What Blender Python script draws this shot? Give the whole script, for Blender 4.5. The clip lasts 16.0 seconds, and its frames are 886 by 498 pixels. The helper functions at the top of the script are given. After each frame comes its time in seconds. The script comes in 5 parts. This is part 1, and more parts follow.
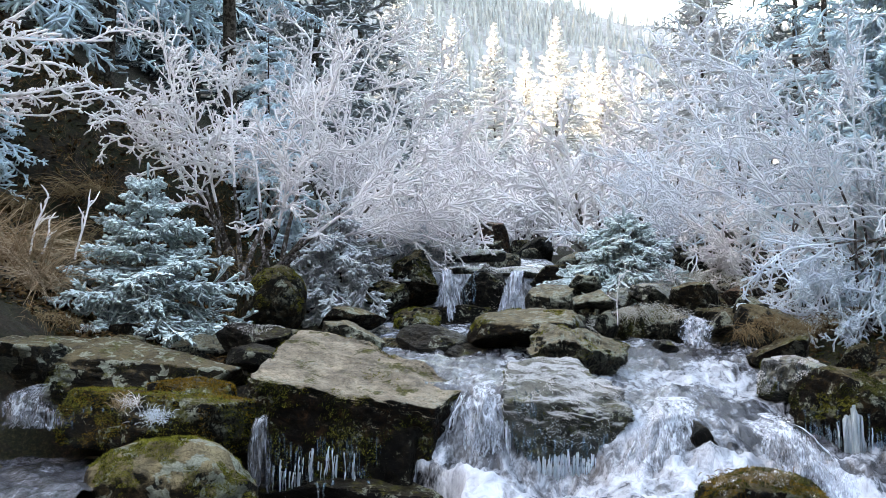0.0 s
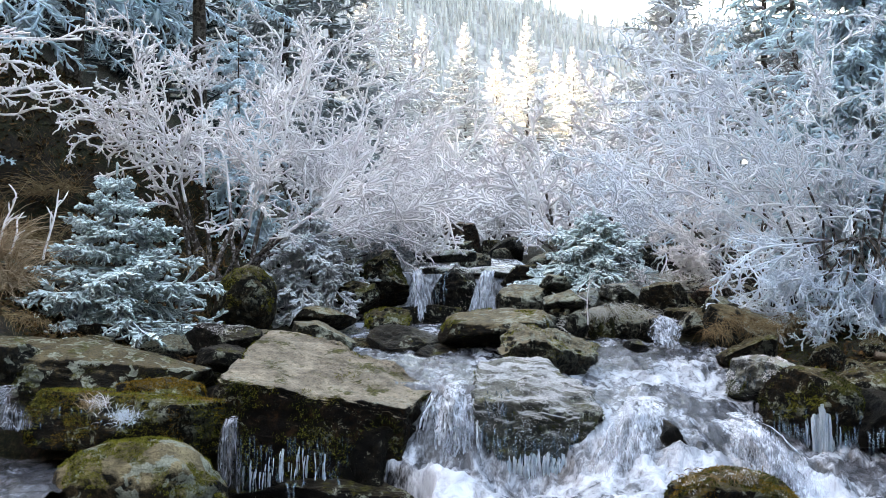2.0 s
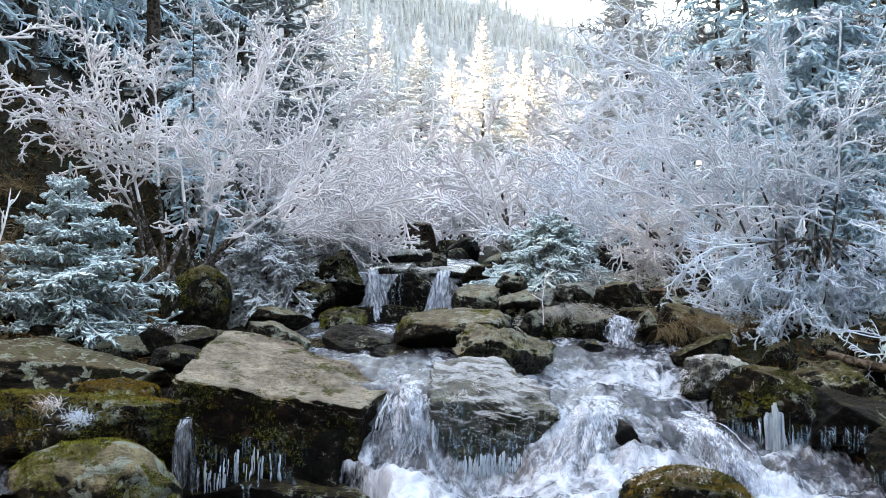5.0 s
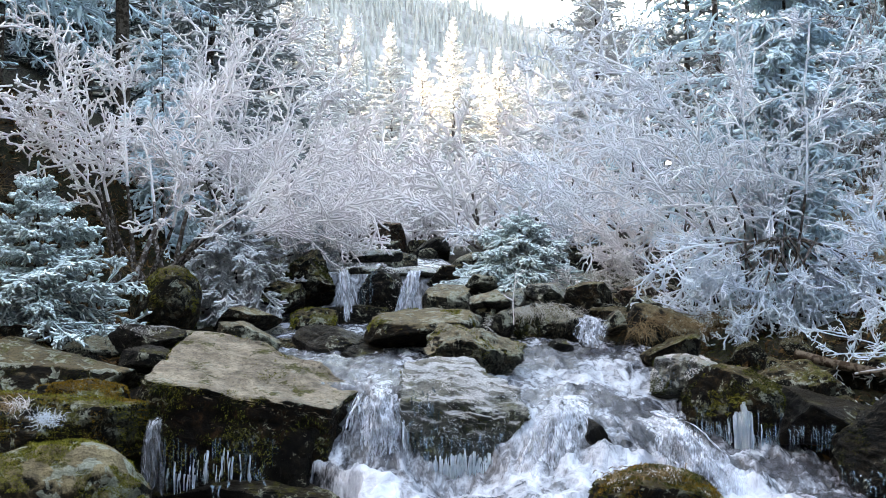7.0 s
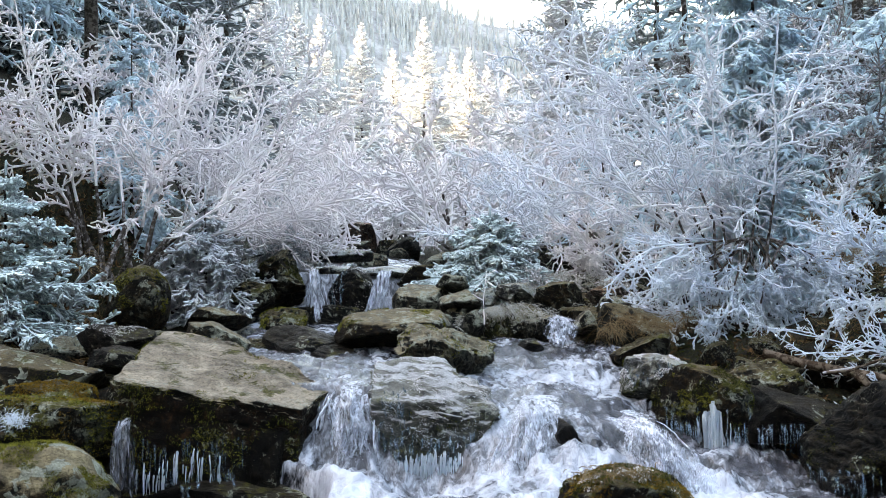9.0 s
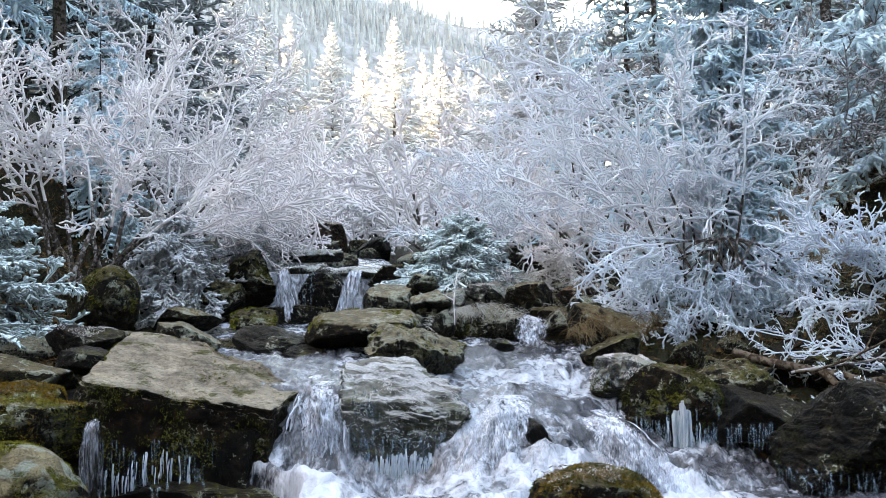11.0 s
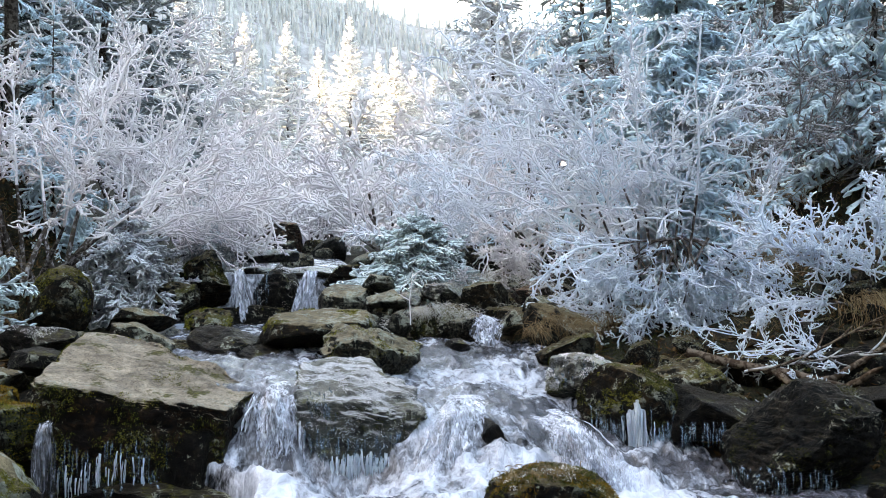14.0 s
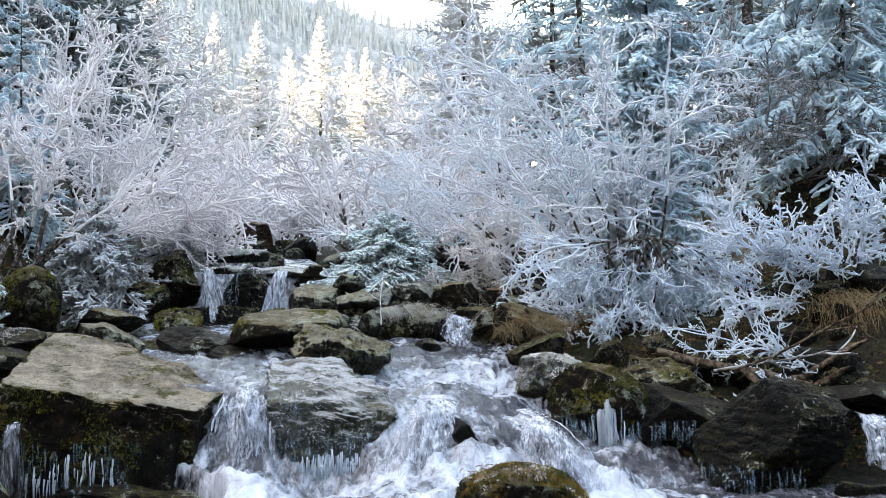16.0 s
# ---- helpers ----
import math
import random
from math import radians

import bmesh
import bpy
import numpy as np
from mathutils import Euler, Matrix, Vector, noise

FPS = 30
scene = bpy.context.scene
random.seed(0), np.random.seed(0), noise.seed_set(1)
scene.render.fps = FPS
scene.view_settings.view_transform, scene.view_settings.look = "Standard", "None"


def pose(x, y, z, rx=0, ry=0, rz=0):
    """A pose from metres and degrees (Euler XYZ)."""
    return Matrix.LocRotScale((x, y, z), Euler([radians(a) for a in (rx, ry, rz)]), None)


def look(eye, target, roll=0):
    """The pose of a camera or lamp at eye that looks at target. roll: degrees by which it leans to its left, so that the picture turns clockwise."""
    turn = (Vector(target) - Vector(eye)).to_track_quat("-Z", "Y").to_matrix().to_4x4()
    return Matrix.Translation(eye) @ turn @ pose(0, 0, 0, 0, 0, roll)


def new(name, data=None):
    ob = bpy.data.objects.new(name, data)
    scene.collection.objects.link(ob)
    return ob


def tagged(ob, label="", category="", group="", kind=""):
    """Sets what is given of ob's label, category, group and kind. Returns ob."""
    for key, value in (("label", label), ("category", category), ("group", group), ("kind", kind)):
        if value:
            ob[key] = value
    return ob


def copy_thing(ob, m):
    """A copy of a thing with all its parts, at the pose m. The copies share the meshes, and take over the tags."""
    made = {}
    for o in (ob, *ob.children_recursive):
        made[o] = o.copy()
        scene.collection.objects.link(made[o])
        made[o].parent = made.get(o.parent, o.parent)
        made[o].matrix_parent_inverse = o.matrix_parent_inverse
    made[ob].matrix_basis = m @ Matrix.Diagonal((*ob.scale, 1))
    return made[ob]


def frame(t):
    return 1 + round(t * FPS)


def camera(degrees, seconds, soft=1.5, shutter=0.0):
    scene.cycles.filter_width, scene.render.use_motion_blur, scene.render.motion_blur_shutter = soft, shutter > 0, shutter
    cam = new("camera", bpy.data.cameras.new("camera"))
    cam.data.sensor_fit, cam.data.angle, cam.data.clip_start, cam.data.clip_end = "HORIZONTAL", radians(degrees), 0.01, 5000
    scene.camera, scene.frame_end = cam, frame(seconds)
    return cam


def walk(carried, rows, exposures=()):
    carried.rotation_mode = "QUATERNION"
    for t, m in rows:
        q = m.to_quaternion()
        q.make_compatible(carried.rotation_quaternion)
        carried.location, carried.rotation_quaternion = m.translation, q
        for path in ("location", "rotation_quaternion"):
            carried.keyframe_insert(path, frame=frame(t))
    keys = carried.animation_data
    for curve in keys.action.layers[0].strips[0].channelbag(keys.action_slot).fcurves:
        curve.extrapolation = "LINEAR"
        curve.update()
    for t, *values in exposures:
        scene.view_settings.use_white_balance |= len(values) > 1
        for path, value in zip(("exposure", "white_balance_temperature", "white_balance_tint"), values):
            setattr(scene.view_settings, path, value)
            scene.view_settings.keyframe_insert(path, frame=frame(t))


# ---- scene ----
# A frost-covered mountain stream between alder thickets and spruces.
FOCAL = 2412.9
EYE = 1.6
PAN = 26.12          # even pan to the right about a fixed stand
cam = camera(36.0, 16.0, 0.75)
walk(cam, [(t, pose(0, 0, EYE, 90, 0, -math.degrees(math.atan(PAN * (t - 8.0) / FOCAL)))) for t in [0.5 * i for i in range(33)]], [(0.0, 4.12, 8950.0, 14.5), (16.0, 4.12, 8950.0, 14.5)])

# ---- world, sun ----
SUN_EL, SUN_AZ = radians(13), radians(-90)      # low winter sun, ahead and to the left behind the ridge
world = bpy.data.worlds.new("sky")
scene.world = world
world.use_nodes = True
wn = world.node_tree
sky = wn.nodes.new("ShaderNodeTexSky")
sky.sky_type, sky.sun_disc = "NISHITA", False
sky.sun_elevation, sky.sun_rotation = SUN_EL, SUN_AZ
sky.air_density, sky.dust_density = 1.0, 2.5
bg = wn.nodes["Background"]
bg.inputs["Strength"].default_value = 0.15
wn.links.new(sky.outputs[0], bg.inputs["Color"])
sun = new("sun", bpy.data.lights.new("sun", "SUN"))
sun.data.energy, sun.data.angle, sun.data.color = 2.7, radians(0.5), (1.0, 0.89, 0.70)
to_sun = Vector((math.sin(SUN_AZ) * math.cos(SUN_EL), math.cos(SUN_AZ) * math.cos(SUN_EL), math.sin(SUN_EL)))
sun.matrix_world = look((0, 0, 80), Vector((0, 0, 80)) - to_sun)


# ---- materials ----
class Mat:
    """A small writer of node materials."""
    def __init__(self, name, rough=0.7, metal=0.0, spec=0.25):
        self.m = bpy.data.materials.new(name)
        self.m.use_nodes = True
        self.t = self.m.node_tree
        self.b = self.t.nodes["Principled BSDF"]
        self.b.inputs["Roughness"].default_value = rough
        self.b.inputs["Metallic"].default_value = metal
        self.b.inputs["Specular IOR Level"].default_value = spec
        self.co = self.t.nodes.new("ShaderNodeTexCoord").outputs["Object"]

    def put(self, value, socket):
        if isinstance(value, (int, float)):
            socket.default_value = value
        elif isinstance(value, tuple):
            socket.default_value = (*value, 1.0) if len(socket.default_value) == 4 else value
        else:
            self.t.links.new(value, socket)

    def scaled(self, s, turn=(0, 0, 0)):
        n = self.t.nodes.new("ShaderNodeMapping")
        self.t.links.new(self.co, n.inputs["Vector"])
        n.inputs["Scale"].default_value = s
        n.inputs["Rotation"].default_value = turn
        return n.outputs[0]

    def noise(self, scale, detail=4.0, rough=0.6, co=None, dist=0.0):
        n = self.t.nodes.new("ShaderNodeTexNoise")
        self.t.links.new(co or self.co, n.inputs["Vector"])
        for key, v in (("Scale", scale), ("Detail", detail), ("Roughness", rough), ("Distortion", dist)):
            n.inputs[key].default_value = v
        return n.outputs["Fac"]

    def cells(self, scale, co=None):
        n = self.t.nodes.new("ShaderNodeTexVoronoi")
        self.t.links.new(co or self.co, n.inputs["Vector"])
        n.inputs["Scale"].default_value = scale
        return n.outputs["Distance"]

    def ramp(self, fac, *stops):
        n = self.t.nodes.new("ShaderNodeValToRGB")
        self.t.links.new(fac, n.inputs[0])
        e = n.color_ramp.elements
        while len(e) < len(stops):
            e.new(0.5)
        for el, (p, c) in zip(e, stops):
            el.position, el.color = p, (*c, 1.0) if isinstance(c, tuple) else (c, c, c, 1.0)
        return n.outputs[0]

    def mix(self, fac, a, b):
        n = self.t.nodes.new("ShaderNodeMix")
        n.data_type = "RGBA"
        self.put(fac, n.inputs[0])
        self.put(a, n.inputs[6])
        self.put(b, n.inputs[7])
        return n.outputs[2]

    def math(self, op, a, b=0.0):
        n = self.t.nodes.new("ShaderNodeMath")
        n.operation, n.use_clamp = op, op != "SUBTRACT"
        self.put(a, n.inputs[0])
        self.put(b, n.inputs[1])
        return n.outputs[0]

    def up(self):
        g = self.t.nodes.new("ShaderNodeNewGeometry")
        s = self.t.nodes.new("ShaderNodeSeparateXYZ")
        self.t.links.new(g.outputs["Normal"], s.inputs[0])
        return s.outputs["Z"]

    def island(self):
        return self.t.nodes.new("ShaderNodeNewGeometry").outputs["Random Per Island"]

    def each(self):
        return self.t.nodes.new("ShaderNodeObjectInfo").outputs["Random"]

    def done(self, color, rough=None, bump=None, depth=0.01, strength=0.6, sheer=0.0):
        self.put(color, self.b.inputs["Base Color"])
        if rough is not None:
            self.put(rough, self.b.inputs["Roughness"])
        if bump is not None:
            n = self.t.nodes.new("ShaderNodeBump")
            n.inputs["Strength"].default_value, n.inputs["Distance"].default_value = strength, depth
            self.t.links.new(bump, n.inputs["Height"])
            self.t.links.new(n.outputs[0], self.b.inputs["Normal"])
        if sheer:
            thin = self.t.nodes.new("ShaderNodeBsdfTranslucent")
            self.put(color, thin.inputs["Color"])
            both = self.t.nodes.new("ShaderNodeMixShader")
            both.inputs[0].default_value = sheer
            self.t.links.new(self.b.outputs[0], both.inputs[1])
            self.t.links.new(thin.outputs[0], both.inputs[2])
            self.t.links.new(both.outputs[0], self.t.nodes["Material Output"].inputs["Surface"])
        return self.m


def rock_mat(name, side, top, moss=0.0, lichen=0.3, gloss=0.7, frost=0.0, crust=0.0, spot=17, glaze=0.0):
    """side: damp stone of the steep faces, with their shade painted in dark; top: the dry, paler crust on its upper
    faces; crust: how far that reaches.
    """
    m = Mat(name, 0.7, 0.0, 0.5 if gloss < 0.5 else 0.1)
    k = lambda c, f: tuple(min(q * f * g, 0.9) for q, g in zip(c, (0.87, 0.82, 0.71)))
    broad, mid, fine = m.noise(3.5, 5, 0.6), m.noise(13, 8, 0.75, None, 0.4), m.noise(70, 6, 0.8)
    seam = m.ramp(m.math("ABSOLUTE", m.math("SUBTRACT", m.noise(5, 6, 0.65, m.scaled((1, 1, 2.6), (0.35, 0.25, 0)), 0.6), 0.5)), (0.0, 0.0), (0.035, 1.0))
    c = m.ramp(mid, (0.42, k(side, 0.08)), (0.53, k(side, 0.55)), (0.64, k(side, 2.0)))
    # paler by upwardness: weathered tops, and the light from above put into the colour
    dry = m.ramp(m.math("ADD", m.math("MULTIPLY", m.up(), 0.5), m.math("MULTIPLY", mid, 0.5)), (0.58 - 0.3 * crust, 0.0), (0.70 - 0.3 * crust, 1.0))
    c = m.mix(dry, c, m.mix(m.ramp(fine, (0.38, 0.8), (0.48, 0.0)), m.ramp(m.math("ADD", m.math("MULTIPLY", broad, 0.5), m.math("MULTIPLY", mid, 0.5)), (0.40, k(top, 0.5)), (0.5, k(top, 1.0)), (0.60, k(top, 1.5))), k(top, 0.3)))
    if lichen:
        spots = m.ramp(m.math("ADD", m.math("MULTIPLY", m.noise(spot, 7 if spot > 12 else 4, 0.8 if spot > 12 else 0.6, None, 0.5), 0.7), m.math("MULTIPLY", m.noise(3, 3), 0.3)), (0.60 - 0.1 * lichen, 0.0), (0.615 - 0.1 * lichen, 0.85))
        c = m.mix(m.math("MULTIPLY", spots, m.ramp(m.up(), (-0.2, 0.15), (0.5, 1.0))), c, m.ramp(fine, (0.36, (0.20, 0.21, 0.16)), (0.56, (0.46, 0.49, 0.41))))
    if moss:
        patch = m.math("ADD", m.math("MULTIPLY", m.noise(5.5, 7, 0.75), 0.85), m.math("MULTIPLY", m.up(), 0.10))
        soft = m.ramp(patch, (0.64 - 0.22 * moss, 0.0), (0.69 - 0.22 * moss, 0.95))
        c = m.mix(soft, c, m.ramp(m.noise(85, 6, 0.8), (0.34, (0.012, 0.013, 0.003)), (0.50, (0.075, 0.072, 0.014)), (0.68, (0.23, 0.21, 0.05))))
    if frost:
        rime = m.math("MULTIPLY", m.ramp(m.noise(20, 8, 0.85), (0.48, 0.0), (0.56, 1.0)), m.ramp(m.up(), (0.1, 0.0), (0.7, frost)))
        c = m.mix(rime, c, (0.7, 0.74, 0.8))
    if glaze:
        streak = m.ramp(m.noise(7, 7, 0.7, m.scaled((0.5, 1.5, 1.5), (0.1, 0.15, 0)), 0.6), (0.47, 0.0), (0.53, glaze))
        c = m.mix(m.math("MULTIPLY", streak, m.ramp(m.up(), (0.60, 0.0), (0.85, 1.0))), c, m.ramp(fine, (0.4, (0.42, 0.42, 0.43)), (0.6, (0.72, 0.73, 0.76))))
    c = m.mix(m.ramp(seam, (0.0, 0.35), (1.0, 0.0)), c, k(side, 0.12))
    bump = m.math("ADD", m.math("MULTIPLY", mid, 0.55), m.math("ADD", m.math("MULTIPLY", m.noise(190, 4, 0.7), 0.12), m.math("ADD", m.math("MULTIPLY", fine, 0.4), m.math("MULTIPLY", seam, 0.1))))
    return m.done(c, m.ramp(mid, (0.3, gloss - 0.25), (0.7, gloss + 0.1)), bump, 0.075, 1.0)


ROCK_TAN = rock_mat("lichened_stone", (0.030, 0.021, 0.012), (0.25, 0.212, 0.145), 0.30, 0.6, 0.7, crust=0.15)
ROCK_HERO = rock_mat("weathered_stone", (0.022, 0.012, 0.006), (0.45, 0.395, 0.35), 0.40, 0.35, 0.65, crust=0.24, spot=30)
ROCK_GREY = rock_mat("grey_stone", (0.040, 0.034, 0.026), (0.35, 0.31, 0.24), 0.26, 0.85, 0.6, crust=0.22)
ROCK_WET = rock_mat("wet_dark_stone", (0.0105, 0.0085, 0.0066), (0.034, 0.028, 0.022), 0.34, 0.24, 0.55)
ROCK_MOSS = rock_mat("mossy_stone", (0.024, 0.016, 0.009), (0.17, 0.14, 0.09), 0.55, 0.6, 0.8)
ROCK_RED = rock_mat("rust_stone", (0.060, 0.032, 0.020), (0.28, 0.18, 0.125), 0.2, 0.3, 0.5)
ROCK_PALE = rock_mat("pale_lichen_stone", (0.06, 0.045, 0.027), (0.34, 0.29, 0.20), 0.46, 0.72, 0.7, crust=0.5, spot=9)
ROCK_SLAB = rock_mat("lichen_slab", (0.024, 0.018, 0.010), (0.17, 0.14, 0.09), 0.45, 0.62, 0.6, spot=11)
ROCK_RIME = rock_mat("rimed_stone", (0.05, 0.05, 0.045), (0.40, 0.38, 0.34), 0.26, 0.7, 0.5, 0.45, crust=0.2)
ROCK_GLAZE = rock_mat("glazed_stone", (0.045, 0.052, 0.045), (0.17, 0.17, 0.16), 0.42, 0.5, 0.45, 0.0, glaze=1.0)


def frost_mat(name, bare, lo, hi, cut=0.35, sheer=0.0):
    m = Mat(name, 0.95, 0.0, 0.05)
    c = m.ramp(m.island(), (0.0, lo), (1.0, hi))
    c = m.mix(m.ramp(m.noise(30, 3), (cut, 1.0), (cut + 0.12, 0.0)), c, bare)
    return m.done(c, sheer=sheer)


def needle_mat(name, under, lo, hi, side=(0.0, 0.75), sheer=0.0):
    """Shoots: rime on what faces the sky, bare green needles beneath."""
    m = Mat(name, 0.95, 0.0, 0.05)
    c = m.ramp(m.island(), (0.0, lo), (1.0, hi))
    n = m.math("ADD", m.math("MULTIPLY", m.math("ABSOLUTE", m.up()), 0.75), m.math("MULTIPLY", m.noise(22, 3), 0.5))
    return m.done(m.mix(m.ramp(n, (side[0], 0.0), (side[1], 1.0)), under, c), sheer=sheer)


FROST = frost_mat("hoar_frost", (0.66, 0.62, 0.63), (0.88, 0.85, 0.86), (0.98, 0.95, 0.955), 0.2, 0.42)
# hoar frost with the blue of skylit shade put into its colour
FROST_BLUE_SHADE = frost_mat("blue_shade_rime", (0.55, 0.62, 0.69), (0.76, 0.84, 0.93), (0.91, 0.96, 1.0), 0.2, 0.42)
# the same painted blue shade, half as strong
FROST_COOL_SHADE = frost_mat("cool_shade_rime", (0.62, 0.64, 0.69), (0.82, 0.85, 0.90), (0.95, 0.965, 0.99), 0.2, 0.45)
TWIG_GREY = frost_mat("grey_twigs", (0.14, 0.125, 0.12), (0.30, 0.29, 0.30), (0.58, 0.58, 0.60), 0.4, 0.2)
STEM = frost_mat("frosted_bark", (0.06, 0.048, 0.04), (0.22, 0.20, 0.20), (0.36, 0.34, 0.35), 0.50)
NEEDLE = needle_mat("frosted_needles", (0.05, 0.09, 0.085), (0.40, 0.48, 0.50), (0.78, 0.84, 0.87))
# blue-green needles, tinted bluer still with painted skylight
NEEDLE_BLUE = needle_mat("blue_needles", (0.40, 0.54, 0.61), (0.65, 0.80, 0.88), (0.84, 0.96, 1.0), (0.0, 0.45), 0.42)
NEEDLE_HILL = needle_mat("hillside_needles", (0.05, 0.065, 0.065), (0.20, 0.23, 0.235), (0.50, 0.54, 0.56))
# frosted needles of the far wood, paled somewhat to stand for haze
NEEDLE_FAR = needle_mat("hazed_needles", (0.15, 0.165, 0.17), (0.27, 0.29, 0.305), (0.50, 0.52, 0.55))
NEEDLE_PALE = needle_mat("rimed_needles", (0.36, 0.365, 0.37), (0.62, 0.635, 0.64), (0.84, 0.845, 0.85))
NEEDLE_GREY = needle_mat("grey_rimed_needles", (0.32, 0.335, 0.35), (0.58, 0.61, 0.64), (0.84, 0.87, 0.90), (0.0, 0.6), 0.25)
NEEDLE_YOUNG = needle_mat("young_needles", (0.13, 0.19, 0.195), (0.52, 0.62, 0.63), (0.82, 0.91, 0.92), (0.1, 0.62), 0.15)
# hillside needles with the wood's shade painted in as near black
NEEDLE_SHADED = needle_mat("painted_shade_needles", (0.006, 0.012, 0.010), (0.05, 0.07, 0.07), (0.62, 0.68, 0.71), (0.3, 1.0))
BARK = frost_mat("spruce_bark", (0.03, 0.022, 0.017), (0.06, 0.05, 0.042), (0.14, 0.125, 0.11), 0.45)
DRY = frost_mat("dry_grass", (0.08, 0.045, 0.02), (0.13, 0.08, 0.04), (0.33, 0.25, 0.15), 0.34)
DRY_TAN = frost_mat("tan_grass", (0.16, 0.09, 0.045), (0.28, 0.18, 0.10), (0.58, 0.46, 0.34), 0.32)
DRY_FROST = frost_mat("rimed_grass", (0.2, 0.17, 0.12), (0.35, 0.31, 0.24), (0.7, 0.7, 0.7), 0.3)

mw = Mat("litter_soil", 0.9)
GROUND = mw.done(mw.mix(mw.ramp(mw.noise(2.5, 6, 0.7), (0.45, 0.0), (0.55, 1.0)), mw.ramp(mw.noise(30, 8, 0.85), (0.36, (0.004, 0.003, 0.002)), (0.52, (0.022, 0.014, 0.008)), (0.7, (0.10, 0.066, 0.034))), mw.ramp(mw.noise(45, 8, 0.8), (0.36, (0.005, 0.005, 0.003)), (0.52, (0.018, 0.019, 0.006)), (0.7, (0.09, 0.075, 0.034)))), 0.9, mw.noise(24, 8, 0.8), 0.08, 1.0)
# frosted far ground, its pale bluish tone also standing for haze
mw = Mat("hazed_frost_slope", 0.9)
SLOPE = mw.done(mw.ramp(mw.noise(0.05, 8, 0.8), (0.35, (0.11, 0.108, 0.105)), (0.62, (0.29, 0.295, 0.31))), 0.9)


def water_mat(name, stretch, amount, scale=5.0, white=0.8, zones=False, veil=False):
    """zones: the share of foam comes from the sheet's own turbulence."""
    m = Mat(name, 0.15, 0.0, 0.4)
    co = m.scaled(stretch)
    big = m.noise(scale * 0.7, 3, 0.55, co, 0.6)
    mid = m.noise(scale * 2.2, 6, 0.62, co, 0.9)
    fine = m.noise(scale * 8, 4, 0.6, co, 0.6)
    f = m.math("ADD", m.math("MULTIPLY", big, 0.34), m.math("ADD", m.math("MULTIPLY", mid, 0.46), m.math("MULTIPLY", fine, 0.20)))
    g = f
    if zones:
        at = m.t.nodes.new("ShaderNodeAttribute")
        at.attribute_name = "turbulence"
        g = m.math("ADD", f, m.math("MULTIPLY", at.outputs["Fac"], 0.24))
    foam = m.ramp(g, (0.52 - 0.2 * amount, 0.0), (0.60 - 0.2 * amount, 0.35), (0.72 - 0.2 * amount, 1.0))
    # the dark water's bluish tone paints in some reflected sky
    c = m.mix(foam, m.ramp(mid, (0.35, (0.010, 0.011, 0.014)), (0.65, (0.085, 0.085, 0.10))), m.ramp(mid, (0.3, (0.55 * white, 0.58 * white, 0.68 * white)), (0.6, (0.97 * white, 1.04 * white, 1.18 * white))))
    if veil:
        at = m.t.nodes.new("ShaderNodeAttribute")
        at.attribute_name = "veil"
        thin = m.math("ADD", m.math("MULTIPLY", at.outputs["Fac"], 0.62), m.math("MULTIPLY", m.math("ADD", m.math("MULTIPLY", mid, 0.6), m.math("MULTIPLY", fine, 0.4)), 0.8))
        m.put(m.ramp(thin, (0.56, 0.0), (0.76, 0.75), (0.94, 0.95)), m.b.inputs["Alpha"])
    return m.done(c, m.ramp(foam, (0.0, 0.07), (1.0, 0.6)), f, 0.05, 0.8)


WATER = water_mat("rushing_water", (1.0, 0.55, 0.5), 0.0, 6.0, 0.52, True)
FALLS = water_mat("falling_water", (3.0, 1, 0.5), 0.95, 7, 0.80, veil=True)
CASCADE = water_mat("streaming_water", (2.6, 1, 0.55), 0.80, 8, 0.78, veil=True)
TRICKLE = water_mat("thin_trickle", (4.0, 1, 0.25), 0.35, 8, 0.5, veil=True)
DARK_WATER = water_mat("dark_pool", (1, 0.6, 1), -0.22, 6, 0.6)
mi = Mat("clear_ice", 0.08, 0.0, 0.5)
mi.b.inputs["Transmission Weight"].default_value = 0.82
mi.b.inputs["IOR"].default_value = 1.31
# ice blue, deepened to teal as painted sky reflection
ICE = mi.done(mi.ramp(mi.noise(14, 4), (0.3, (0.34, 0.50, 0.60)), (0.7, (0.66, 0.80, 0.90))), 0.12, mi.noise(40, 3), 0.01, 0.5)


# ---- mesh helpers ----
def mesh_np(name, verts, faces, mat, smooth=True):
    """A mesh from arrays; faces is a list of (n, 3) or (n, 4) index arrays."""
    me = bpy.data.meshes.new(name)
    me.vertices.add(len(verts))
    me.vertices.foreach_set("co", np.ascontiguousarray(verts, dtype=np.float32).ravel())
    loops = np.concatenate([f.ravel() for f in faces]).astype(np.int32)
    counts = np.concatenate([np.full(len(f), f.shape[1]) for f in faces])
    me.loops.add(len(loops))
    me.loops.foreach_set("vertex_index", loops)
    me.polygons.add(len(counts))
    me.polygons.foreach_set("loop_start", np.concatenate([[0], np.cumsum(counts)[:-1]]).astype(np.int32))
    me.polygons.foreach_set("use_smooth", np.full(len(counts), smooth))
    me.update(calc_edges=True)
    me.validate()
    for m in (mat if isinstance(mat, (list, tuple)) else [mat]):
        me.materials.append(m)
    return me


def part(name, me, parent, label=""):
    ob = new(name, me)
    ob.parent = parent
    return tagged(ob, label) if label else ob


def unit(a):
    return a / np.maximum(np.linalg.norm(a, axis=-1, keepdims=True), 1e-9)


